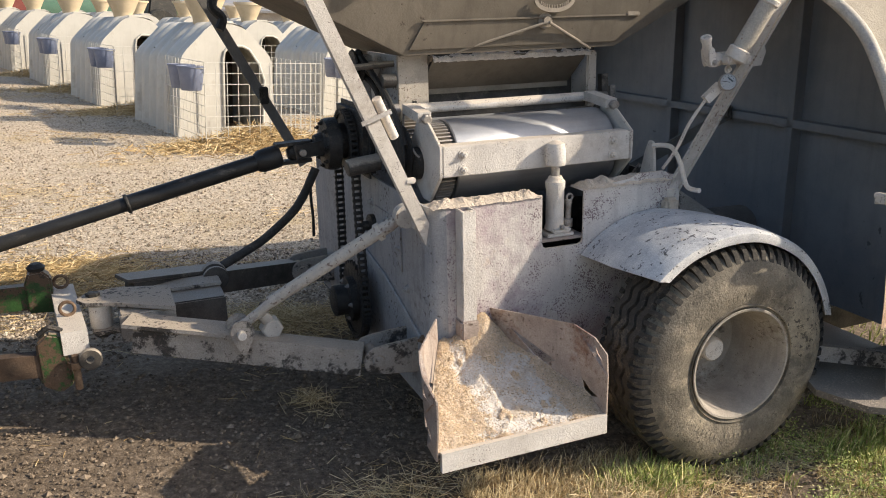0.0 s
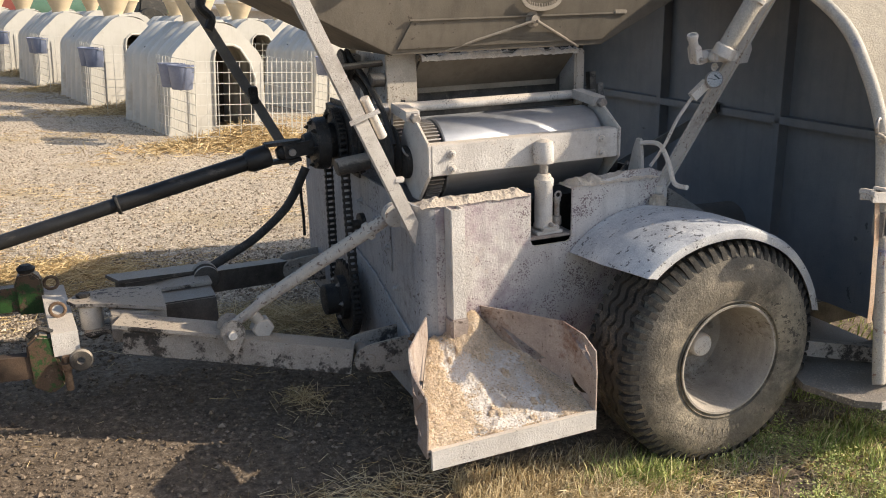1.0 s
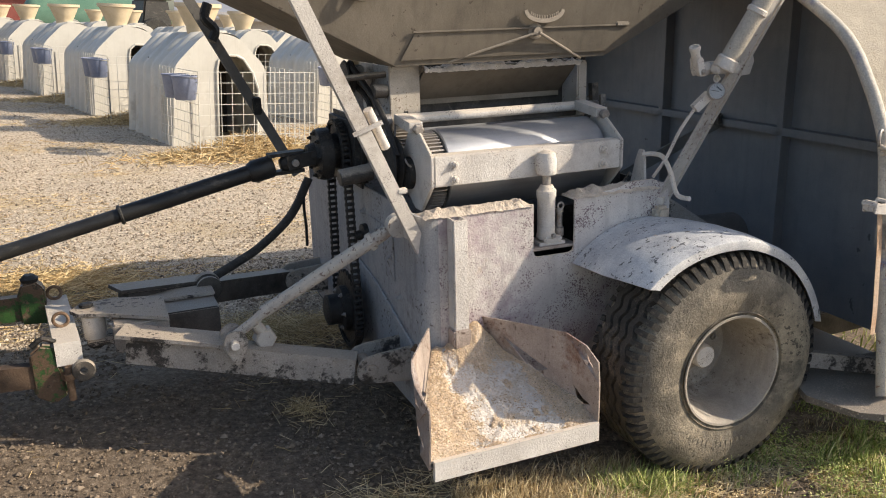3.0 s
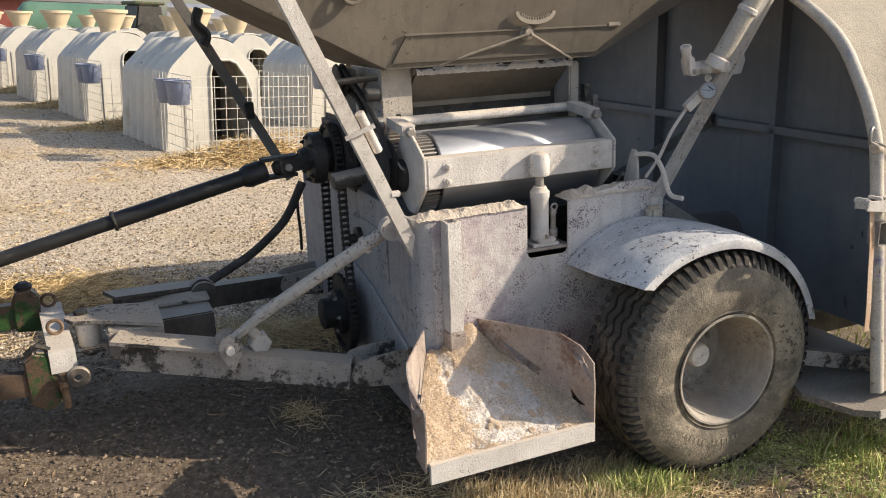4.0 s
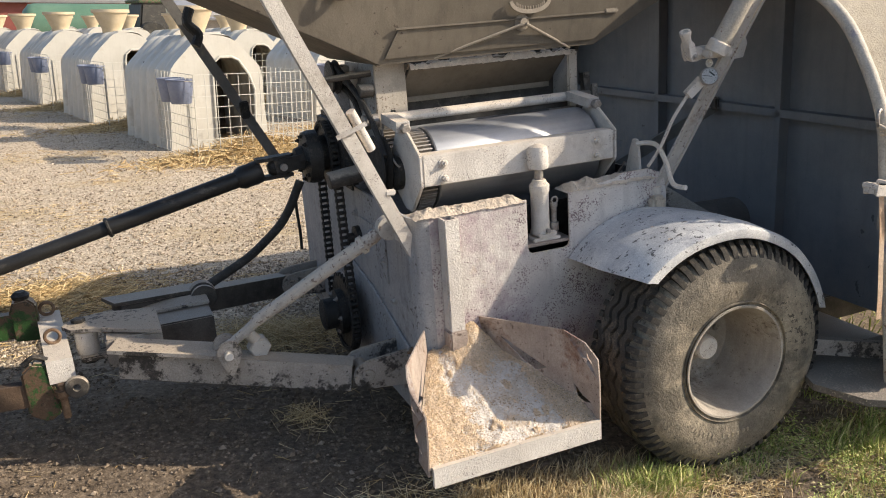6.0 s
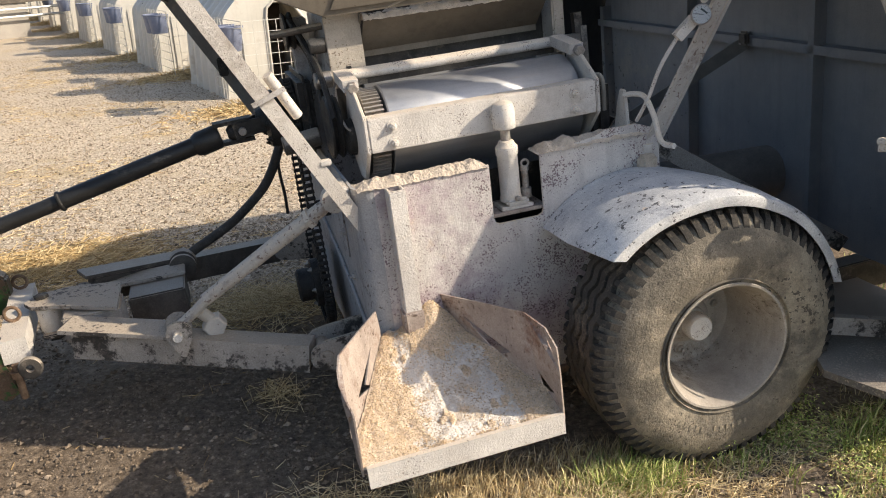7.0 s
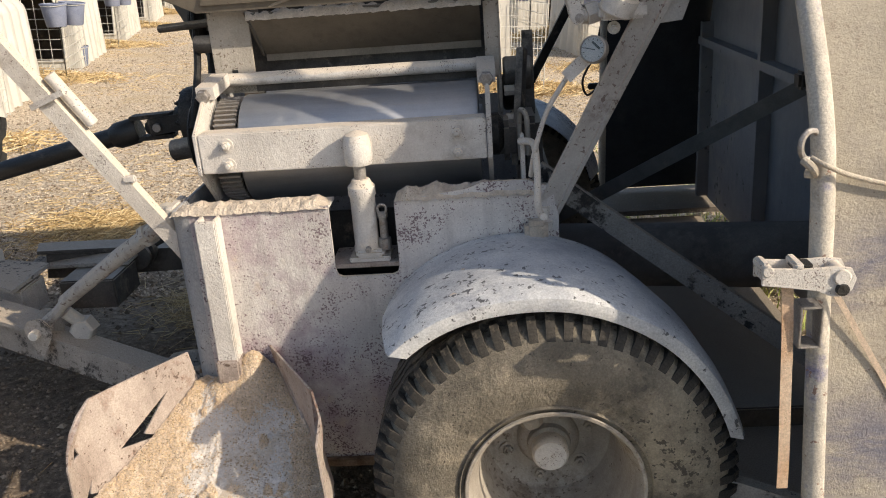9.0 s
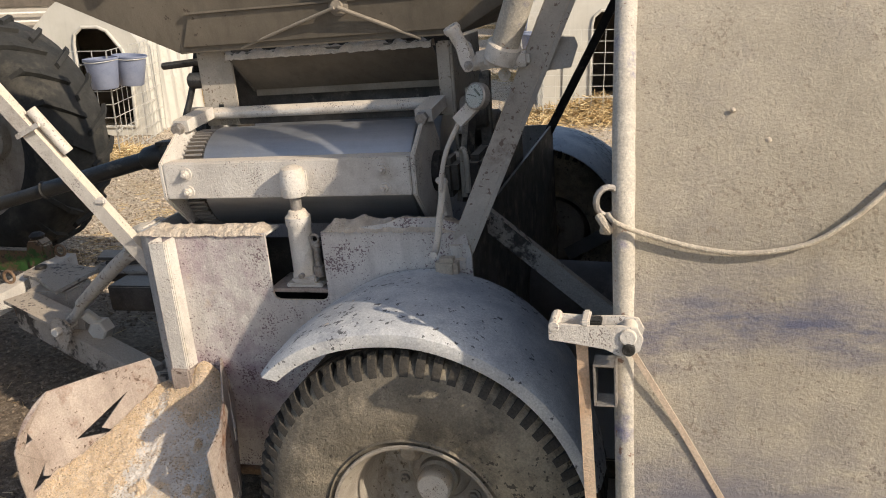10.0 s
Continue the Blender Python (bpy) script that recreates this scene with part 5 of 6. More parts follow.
# bulkhead inside with ribs and a rail
BX = 0.99
inner_arch = [(y + (0.02 if y < 1.12 else -0.02), z - 0.02) for y, z in arch]
part("bulkhead", prism([(y, z) for y, z in inner_arch], "x", BX, BX + 0.006), tunnel_in, mill, "dark painted bulkhead sheet")
for y in (-0.2, 0.66, 1.53, 2.40):
    part("rib", box(BX - 0.05, BX, y - 0.005, y + 0.005, -0.11, 1.30 if 0 < y < 2 else 0.75, 0.001), tunnel_in, mill)
    part("rib_flange", box(BX - 0.055, BX - 0.05, y - 0.005, y + 0.03, -0.11, 1.28 if 0 < y < 2 else 0.75, 0.001), tunnel_in, mill)
part("rail", beam((BX - 0.03, -0.24, 0.66), (BX - 0.03, 2.46, 0.66), 0.05, 0.035, 0.003), tunnel_in, mill)
part("rail_bracket", box(BX - 0.08, BX - 0.055, 1.04, 1.10, 0.645, 0.705, 0.01), dark_bar, mill)
part("brace", beam((0.14, 1.64, 0.055), (0.995, 1.103, 0.669), 0.025, 0.055, 0.004), link_grey, mill, "dark diagonal brace")
part("brace", beam((0.02, 0.545, 0.56), (0.80, 0.30, 0.005), 0.02, 0.06, 0.004), bar_mat, mill, "grey diagonal brace")
part("auger_tube", rod((0.06, 1.24, 0.05), (1.03, 0.97, 0.095), 0.115, 40), auger_mat, mill, "dark auger tube", smooth=True)
part("chassis_beam", box(0.06, 1.8, 0.36, 0.44, -0.24, -0.12, 0.005), dark_bar, mill)
part("chassis_beam", box(0.06, 1.8, 1.80, 1.88, -0.24, -0.12, 0.005), dark_bar, mill)
part("cross_sheet", plate([(0.10, 0.32, -0.185), (0.10, 2.3, -0.185), (0.93, 2.3, -0.185), (0.93, -0.12, -0.185), (0.40, -0.12, -0.185)], 0.008), dark_bar, mill)
for flip in (False, True):
    Yk = (lambda y: 2.24 - y) if flip else (lambda y: y)
    sb = part("skid_board", plate([(x, Yk(y), -0.145) for x, y in ((0.30, -0.21), (0.36, -0.385), (0.42, -0.43), (1.9, -0.43), (1.9, -0.03), (0.38, -0.03))], 0.025, w=0.003), board_mat, mill, "dusty skid board")
    part("board_edge", beam((0.425, Yk(-0.434), -0.145), (1.9, Yk(-0.434), -0.145), 0.006, 0.03, 0.001), stay_mat, sb)
part("skid_rail", beam((0.30, -0.04, -0.04), (0.80, -0.26, -0.11), 0.03, 0.06, 0.004), bar_mat, mill)

# ratchet, strap, rope on the tunnel
rt = part("ratchet_frame", box(0.36, 0.375, -0.345, -0.30, 0.565, 0.60, 0.004), paint, mill, "meal-covered strap ratchet")
for y in (-0.350, -0.304):
    part("ratchet_cheek", prism([(0.358, 0.562), (0.358, 0.586), (0.368, 0.594), (0.43, 0.590), (0.485, 0.592), (0.512, 0.588), (0.522, 0.568), (0.516, 0.546), (0.498, 0.534), (0.478, 0.536), (0.455, 0.547), (0.40, 0.556)], "y", y - 0.003, y + 0.003, 0.001), paint, rt)
part("ratchet_handle", rod((0.368, -0.355, 0.588), (0.368, -0.295, 0.588), 0.010, 12), paint, rt, smooth=True)
part("ratchet_drum", rod((0.496, -0.358, 0.572), (0.496, -0.292, 0.572), 0.015, 18), paint, rt, smooth=True)
part("drum_hub", rod((0.497, -0.362, 0.550), (0.497, -0.29, 0.550), 0.0115, 14), black_iron, rt, "dark ratchet hub")
part("ratchet_pawl", box(0.415, 0.45, -0.340, -0.31, 0.584, 0.594, 0.002), black_iron, rt)
part("ratchet_bar", box(0.415, 0.43, -0.352, -0.298, 0.585, 0.60, 0.003), paint, rt)
so = bmesh.new()
for a, b, c, d in ((0.433, 0.437, 0.430, 0.512), (0.470, 0.474, 0.430, 0.512)):
    box(a, b, -0.345, -0.30, c, d, 0.001, so)
box(0.437, 0.470, -0.345, -0.30, 0.430, 0.434, 0.001, so)
box(0.437, 0.470, -0.345, -0.30, 0.508, 0.512, 0.001, so)
part("square_socket", so, steel, mill, "square steel socket")
part("strap_tail", tube([(0.413, -0.325, 0.55), (0.416, -0.335, 0.45), (0.419, -0.34, 0.33), (0.422, -0.345, 0.22), (0.424, -0.345, 0.13)], 0.01, flat=(0.021, 0.002, (0, 1, 0)), steps=4), strap_mat, mill, "faded orange strap tail")
part("strap", tube([(0.503, -0.318, 0.525), (0.589, -0.3265, 0.374), (0.658, -0.341, 0.248), (0.80, -0.371, 0.0)], 0.01, flat=(0.011, 0.002, (0, 1, 0)), steps=4), strap_pale, mill, "pale tie-down strap")
part("rope_ring", tube([(0.460 + 0.020 * math.cos(a), -0.255 + 0.01 * math.cos(a), 0.788 + 0.026 * math.sin(a)) for a in [k * math.pi / 8 for k in range(17)]], 0.006, 8), steel, mill)
part("rope", tube([(0.46, -0.268, 0.768), (0.478, -0.292, 0.758), (0.532, -0.282, 0.733), (0.616, -0.284, 0.710), (0.698, -0.285, 0.702), (0.785, -0.283, 0.717), (0.843, -0.277, 0.751), (0.896, -0.267, 0.795), (1.05, -0.208, 0.93)], 0.0048, 8, steps=10, twist=0.5), rope_mat, mill, "twisted cotton rope", smooth=True)
part("rope_knot", tube([(0.445, -0.27, 0.765), (0.455, -0.285, 0.755), (0.462, -0.28, 0.742), (0.45, -0.27, 0.74)], 0.008, 8, steps=4), rope_mat, mill, smooth=True)
for x, z, r in ((0.765, 1.03, 0.011), (0.67, 0.93, 0.005), (0.727, 0.88, 0.006)):
    yy = -0.10 if z > 1 else -0.18 - 0.4 * (0.93 - z)
    part("meal_clot", lathe([(r, 0), (r * 0.8, r * 0.7), (0.001, r)], (x, yy - 0.012, z), (x, -1, z), 8), crust, mill)
# latch on the far edge
part("far_latch", box(0.41, 0.48, 2.53, 2.56, 0.44, 0.47, 0.005), black_iron, mill)
part("latch_wire", tube([(0.47, 2.5, 0.75), (0.44, 2.5, 0.62), (0.38, 2.5, 0.50), (0.40, 2.5, 0.42), (0.46, 2.5, 0.46)], 0.006, 6, steps=5), black_iron, mill)
part("rear_upright", beam((-0.05, 1.88, 0.36), (0.66, 1.88, 1.63), 0.035, 0.035, 0.004), black_iron, mill, "dark far stay")


# ---- tractor at the hitch ----
tractor = holder("tractor", pose(-1.335, 4.15, 0), "green tractor rear with large black tyres", "tractor")


def big_wheel(y0, sgn):
    w = tractor
    R, K = 0.73, 0.863
    Y = lambda y: (0, y0 + sgn * y, R - 0.005)
    ty = part("tyre", lathe([(r * K, h) for r, h in ((0.50, 0.0), (0.56, -0.03), (0.66, -0.045), (0.74, -0.02), (0.785, 0.03), (0.80, 0.12), (0.805, 0.22), (0.80, 0.32), (0.785, 0.41), (0.74, 0.46), (0.66, 0.485), (0.56, 0.47), (0.50, 0.44))], Y(0), Y(1), 72, caps=False), tractor_rubber, w, "black tractor tyre with chevron lugs", smooth=True)
    lug = bmesh.new()
    prof = [(0.0, -0.035, 0.69), (0.02, -0.01, 0.795), (0.09, 0.06, 0.828), (0.20, 0.22, 0.833)]
    rows = []
    for ang, yy, rr in prof:
        row = []
        for da, dr in ((-0.026, -0.03), (-0.02, 0.0), (0.02, 0.0), (0.026, -0.03)):
            t = ang + da
            row.append(lug.verts.new((K * (rr + dr) * math.sin(t), sgn * yy, K * (rr + dr) * math.cos(t))))
        rows.append(row)
    for lo, hi in zip(rows, rows[1:]):
        for k in range(3):
            lug.faces.new((lo[k], lo[k + 1], hi[k + 1], hi[k]))
    lug.faces.new(rows[0][::-1]), lug.faces.new(rows[-1])
    f = part("tyre_lug", lug, tractor_rubber, ty, smooth=False)
    f.matrix_local = pose(0, y0, R - 0.005)
    for i in range(1, 22):
        ob = new("tyre_lug", f.data)
        ob.parent = ty
        ob.matrix_local = pose(0, y0, R - 0.005, 0, 360 * i / 22, 0)
    for i in range(22):
        ob = new("tyre_lug", f.data)
        ob.parent = ty
        ob.matrix_local = pose(0, y0 + sgn * 0.44, R - 0.005, 0, 360 * (i + 0.5) / 22, 0) @ Matrix.Diagonal((1, -1, 1, 1))
    part("rim", lathe([(r * K, h) for r, h in ((0.50, 0.0), (0.49, 0.03), (0.47, 0.10), (0.46, 0.22), (0.40, 0.25), (0.15, 0.26), (0.14, 0.20), (0.001, 0.20))], Y(0), Y(1), 48, caps=False), rim_mat, w, smooth=True)


big_wheel(0.92, 1)
big_wheel(-0.92, -1)
part("axle_housing", rod((0, -0.92, 0.71), (0, 0.92, 0.71), 0.14, 20), black_iron, tractor, smooth=True)
part("transmission", box(-1.6, 0.25, -0.28, 0.28, 0.5, 1.15, 0.05), black_iron, tractor, "dark transmission case")
part("power_shaft", rod((0.25, 0, 0.63), (0.42, 0, 0.66), 0.05, 18), steel, tractor, smooth=True)
for y in (-0.42, 0.42):
    part("lift_rod", rod((0.15, y * 0.6, 0.50), (-0.1, y * 0.8, 1.0), 0.02, 10), black_iron, tractor)
part("check_chain", tube([(0.2, 0.32, 0.52), (0.4, 0.40, 0.46), (0.55, 0.42, 0.52)], 0.014, 8, steps=5), steel, tractor)
# hitch crossbar with ring pins
hb = holder("hitch_bar", pose(2.0, 3.0, 0.42, 0, -4, 0), "worn grey hitch crossbar with ring pins", "hitch bar")
part("bar", beam((-2.120, 0.84, 0.085), (-2.172, 1.42, 0.085), 0.088, 0.085, 0.012), paint, hb)
for x, y, z in ((-2.14, 1.02, 0.12), (-2.170, 1.377, 0.12)):
    part("ring_pin", tube([(x + 0.026 * math.cos(a), y, z + 0.036 + 0.026 * math.sin(a)) for a in [k * math.pi / 9 for k in range(19)]], 0.0065, 8), rust, hb, smooth=True)
    part("pin", rod((x, y, z - 0.14), (x, y, z + 0.01), 0.011, 10), rust, hb, smooth=True)
part("clevis_bolt", rod((-2.128, 0.82, -0.085), (-2.128, 0.82, 0.045), 0.013, 10), rust, hb, smooth=True)
part("clevis_nut", lathe([(0.028, 0), (0.028, 0.022)], (-2.128, 0.82, 0.0), (-2.128, 0.82, 1), 6), rust, hb)
part("clevis_ear", lathe([(0.014, -0.010), (0.036, -0.010), (0.04, -0.006), (0.04, 0.006), (0.036, 0.010), (0.014, 0.010), (0.014, -0.010)], (-2.078, 0.80, 0.03), (-2.078, 1.80, 0.03), 24, caps=False), dark_bar, hb, smooth=True)
nbk = prism([(-2.25, -0.06), (-2.25, 0.10), (-2.21, 0.13), (-2.17, 0.12), (-2.15, 0.02), (-2.14, -0.07), (-2.19, -0.10)], "y", 0.84, 0.90, 0.008)
part("end_bracket", nbk, green, hb, "chipped green end bracket")
part("bracket_pin", tube([(-2.24, 0.87, 0.12), (-2.20, 0.87, 0.145), (-2.16, 0.87, 0.125)], 0.010, 8, steps=3), black_iron, hb)
link_rust = material("dark_rusty_link", (0.05, 0.034, 0.024), (0.13, 0.085, 0.055), 9, 0.8, stain=(0.16, 0.10, 0.065), stain_scale=6, stain_at=0.63)
part("link_arm", beam((-2.20, 0.87, 0.01), (-3.0, 0.87, 0.06), 0.045, 0.085, 0.006), link_rust, hb, "rusty lower link arm")
fbk = prism([(-2.30, 0.06), (-2.30, 0.18), (-2.28, 0.225), (-2.23, 0.23), (-2.20, 0.20), (-2.20, 0.05)], "y", 1.31, 1.38, 0.008)
part("end_bracket", fbk, green, hb)
part("bracket_knob", lathe([(0.03, 0), (0.036, 0.015), (0.02, 0.03)], (-2.25, 1.345, 0.225), (-2.25, 1.345, 1), 14), black_iron, hb, smooth=True)
part("link_arm", beam((-2.22, 1.345, 0.12), (-3.0, 1.345, 0.14), 0.045, 0.10, 0.006), green, hb, "dark green lower link arm")


# ---- calf hutches ----
ROW = radians(13)
D2, R2 = Vector((-math.sin(ROW), math.cos(ROW), 0)), Vector((math.cos(ROW), math.sin(ROW), 0))


def section(grow):
    """Half outline of a hutch across its width, from the ground to the ridge."""
    return [(0.64 + grow, 0.0), (0.632 + grow, 0.06), (0.612 + grow, 0.45), (0.588 + grow, 0.92), (0.565 + grow, 0.99), (0.515 + grow * 0.8, 1.06), (0.26 + grow * 0.5, 1.31 + grow * 0.6), (0.19, 1.36 + grow), (0.10, 1.385 + grow * 0.7), (0.0, 1.39 + grow * 0.7)]


def make_hutch(m):
    h = holder("calf_hutch", m, "white ribbed plastic calf hutch with open doorway", "calf hutch", "calf hutches in rows")
    bm = bmesh.new()
    rings = []
    for k in range(73):
        t = k / 72
        y = t * 2.05
        ph = (t * 6) % 1
        grow = 0.010 + 0.026 * max(-1, min(1, 1.7 * math.sin(2 * math.pi * ph - 1.2)))
        if t < 0.06:
            grow = 0.012
        shrink = 1 - 0.05 * t
        half_ = section(grow)
        full = half_ + [(-x, z) for x, z in half_[-2::-1]]
        rings.append([bm.verts.new((x * shrink, y, z * (1 - 0.04 * t))) for x, z in full])
    for lo, hi in zip(rings, rings[1:]):
        for q in range(len(lo) - 1):
            bm.faces.new((lo[q], lo[q + 1], hi[q + 1], hi[q]))
    bm.faces.new(rings[-1])
    part("shell", bm, hutch_mat, h, "ribbed white shell", smooth=True)
    edge = section(0.012)
    door = [(-0.06, 0.10), (0.47, 0.10), (0.49, 0.70), (0.42, 0.90), (0.29, 1.08), (0.20, 1.12), (0.04, 1.12), (-0.04, 1.05), (-0.06, 0.95)]
    for side_ in (1, -1):
        outer = [(0.2, 0.0)] + [(x, z) for x, z in edge if x >= 0.19] + [(0.2, 1.35)] if side_ > 0 else [(0.2, 1.35), (0.10, 1.38), (0.0, 1.39)] + [(-x, z) for x, z in edge[-2::-1]] + [(0.2, 0.0)]
        outer = [(x, z) for x, z in outer if (x >= 0.2) == (side_ > 0) or x == 0.2]
        inner_ = [(0.2, 1.12), (0.29, 1.08), (0.42, 0.90), (0.49, 0.70), (0.47, 0.10), (0.2, 0.10)] if side_ > 0 else [(0.2, 0.10), (-0.06, 0.10), (-0.06, 0.95), (-0.04, 1.05), (0.04, 1.12), (0.2, 1.12)]
        part("front_wall", prism(outer + inner_, "y", 0.0, 0.02), hutch_mat, h)
    part("door_frame", tube([(x, -0.012, z) for x, z in door[1:]] + [(-0.06, -0.012, 0.10), (0.47, -0.012, 0.10)], 0.018, 8), hutch_mat, h)
    # dark sheet painted as the shade deep in the hutch, not a wall
    part("inner_shade", box(-0.54, 0.54, 1.2, 1.21, 0.0, 1.04), inside_shade, h)
    part("side_rib", box(-0.40, -0.34, -0.022, -0.004, 0.05, 0.85, 0.006), hutch_mat, h)
    part("side_handle", tube([(-0.655, 0.25, 0.35), (-0.675, 0.25, 0.37), (-0.675, 0.25, 0.62), (-0.645, 0.25, 0.66)], 0.012, 6), hutch_mat, h)
    vt = bmesh.new()
    for k in range(4):
        box(-0.12, 0.12, 0.06 + 0.07 * k, 0.10 + 0.07 * k, 1.385, 1.422 - 0.004 * k, 0.008, vt)
    part("roof_vent", vt, hutch_mat, h)
    fd = lathe([(0.15, 0), (0.16, 0.10), (0.175, 0.125), (0.27, 0.34), (0.30, 0.35), (0.30, 0.40), (0.28, 0.40), (0.15, 0.14), (0.001, 0.12)], (0, 0.75, 1.35), (0, 0.75, 2), 28, caps=False)
    part("feed_funnel", fd, vent_mat, h, "cream plastic feed funnel on the roof", smooth=True)
    return h


def make_pen(m):
    h = holder("wire_pen", m, "galvanised wire mesh pen panel before a hutch", "pen fence", "pens before the hutches")

    def panel(p, q, hgt):
        p, q = Vector(p), Vector(q)
        bm = bmesh.new()
        nv = max(3, round((q - p).length / 0.13))
        for k in range(nv + 1):
            a = p.lerp(q, k / nv)
            tube([a, a + Vector((0, 0, hgt))], 0.0075 if k in (0, nv) else 0.0042, 4, bm)
        for k in range(9):
            z = Vector((0, 0, 0.02 + (hgt - 0.02) * k / 8))
            tube([p + z, q + z], 0.0042, 4, bm)
        return bm
    for p, q in (((-0.68, 0.30, 0), (-0.72, -1.15, 0)), ((-0.72, -1.15, 0), (0.72, -1.15, 0)), ((0.72, -1.15, 0), (0.68, 0.30, 0))):
        part("mesh_panel", panel(p, q, 0.98), wire, h)
    return h


def make_bucket(m):
    b = holder("feed_bucket", m, "blue-grey plastic feed bucket hung on the pen", "bucket", "feed buckets on the pens")
    part("body", lathe([(0.001, 0.0), (0.105, 0.0), (0.115, 0.01), (0.145, 0.25), (0.155, 0.255), (0.155, 0.27), (0.142, 0.27), (0.11, 0.03), (0.001, 0.02)], (0, 0, 0), (0, 0, 1), 22), bucket_mat, b, smooth=True)
    part("bail", tube([(-0.15, 0, 0.25), (-0.11, -0.11, 0.245), (0, -0.158, 0.24), (0.11, -0.11, 0.245), (0.15, 0, 0.25)], 0.004, 6, steps=3), wire, b)
    return b


def straw_mesh(count, seed, place, length=(0.06, 0.2), mat=None, thick=0.0022, rise=0.25):
    rng_ = random.Random(seed)
    vs_, fs_ = [], []
    for _ in range(count):
        p = place(rng_)
        if p is None:
            continue
        n_ = rng_.uniform(*length) / 2
        a_, e_ = rng_.uniform(0, 6.283), rng_.gauss(0, rise)
        d_ = Vector((math.cos(a_) * math.cos(e_), math.sin(a_) * math.cos(e_), math.sin(e_)))
        s_ = Vector((-math.sin(a_), math.cos(a_), 0)) * thick
        u_ = Vector((0, 0, thick))
        b0 = len(vs_)
        c_ = Vector(p)
        for q in (c_ - d_ * n_, c_ + d_ * n_):
            vs_ += [q - s_, q + s_, q + u_ * 1.6]
        fs_ += [(b0, b0 + 1, b0 + 4, b0 + 3), (b0 + 1, b0 + 2, b0 + 5, b0 + 4), (b0 + 2, b0, b0 + 3, b0 + 5)]
    me_ = bpy.data.meshes.new("straw")
    me_.from_pydata(vs_, [], fs_)
    me_.materials.append(mat or straw_mat)
    return me_


def bed_place(r):
    x, y = r.gauss(0, 0.62), r.gauss(0, 0.22)
    top = 0.20 * math.exp(-(x / 0.75) ** 2 - (y / 0.26) ** 2)
    return (x, y, 0.01 + top * r.uniform(0.3, 1.05))


bed_mesh = straw_mesh(3200, 11, bed_place, (0.10, 0.26), thick=0.0032, rise=0.4)
hutch0 = make_hutch(pose(0, 0, -60))
pen0 = make_pen(pose(0, 0, -60))
bucket0 = make_bucket(pose(0, 0, -60))
used = False


def station(fl, k, near=True, mirror=False):
    """A hutch whose doorway's foot on the left is at fl, with pen, buckets and straw."""
    global used
    rng_ = random.Random(int(fl.x * 31 + fl.y * 7))
    c = fl + R2 * 0.64
    yaw = math.degrees(ROW) + rng_.uniform(-1.5, 1.5)
    m = pose(c.x, c.y, 0, 0, 0, yaw)
    if not used:
        hutch0.matrix_world, pen0.matrix_world = m, m
        used = True
    else:
        copy_thing(hutch0, m)
        copy_thing(pen0, m)
    if near:
        side = 1 if mirror else -1
        spots = ((side * 0.80, -0.62), (side * 0.80, -0.95)) if not mirror else ((0.72, -1.26), (0.86, -1.02))
        for x, y in spots:
            copy_thing(bucket0, m @ pose(x, y, 0.66, 0, rng_.uniform(-4, 4), 90 * (x < 0)))
    ob = new("straw_bedding", bed_mesh)
    ob.matrix_world = m @ pose(0, -1.05, 0, 0, 0, rng_.uniform(-6, 6)) @ Matrix.Diagonal((1, 1, rng_.uniform(0.8, 1.2), 1))
    tagged(ob, "golden straw bedding spread before a hutch", "straw", kind="stuff")


A0 = Vector((1.0, 11.65, 0))
for k in range(9):
    station(A0 + D2 * 3.75 * k, k, k < 6)
for k in range(6):
    station(A0 + R2 * 2.9 + D2 * (1.7 + 3.75 * k), k, k < 2)
for k in range(4):
    station(A0 + R2 * 6.0 + D2 * (2.6 + 3.75 * k), k, False)
B0 = Vector((-2.75, 9.0, 0)) - R2 * 1.28
for k in range(8):
    station(B0 + D2 * 3.75 * k, k, k < 5, True)
bucket0.matrix_world = pose(-3.72, 12.9, 0)
bucket0["label"] = "dark bucket standing on the ground by a hutch"

# ---- distance ----
def barn(name, m, w, d, h, ridge, wall, roof, label, bays=0):
    b = holder(name, m, label, "barn")
    part("wall", prism([(-d / 2, 0), (d / 2, 0), (d / 2, h), (0, ridge), (-d / 2, h)], "x", -w / 2, w / 2), wall, b)
    for s in (-1, 1):
        part("roof", plate([(-w / 2 - 0.4, s * (d / 2 + 0.5), h - 0.25), (w / 2 + 0.4, s * (d / 2 + 0.5), h - 0.25), (w / 2 + 0.4, 0, ridge + 0.15), (-w / 2 - 0.4, 0, ridge + 0.15)], 0.15), roof, b)
    for k in range(bays):
        x = -w / 2 + (k + 0.5) * w / bays
        part("post", box(x - 0.16, x + 0.16, -d / 2 - 0.35, -d / 2 - 0.02, 0, h - 0.3, 0.02), concrete, b)
        # dark panel on the solid wall paints the shade within an open bay
        part("bay_shade", box(x + 0.5, x + w / bays - 0.5, -d / 2 - 0.06, -d / 2 - 0.01, 0.9, h - 0.4), inside_shade, b)
        for z in (0.55, 0.75):
            part("feed_rail", rod((x + 0.16, -d / 2 - 0.2, z), (x + w / bays - 0.16, -d / 2 - 0.2, z), 0.035, 8), wire, b)
    return b


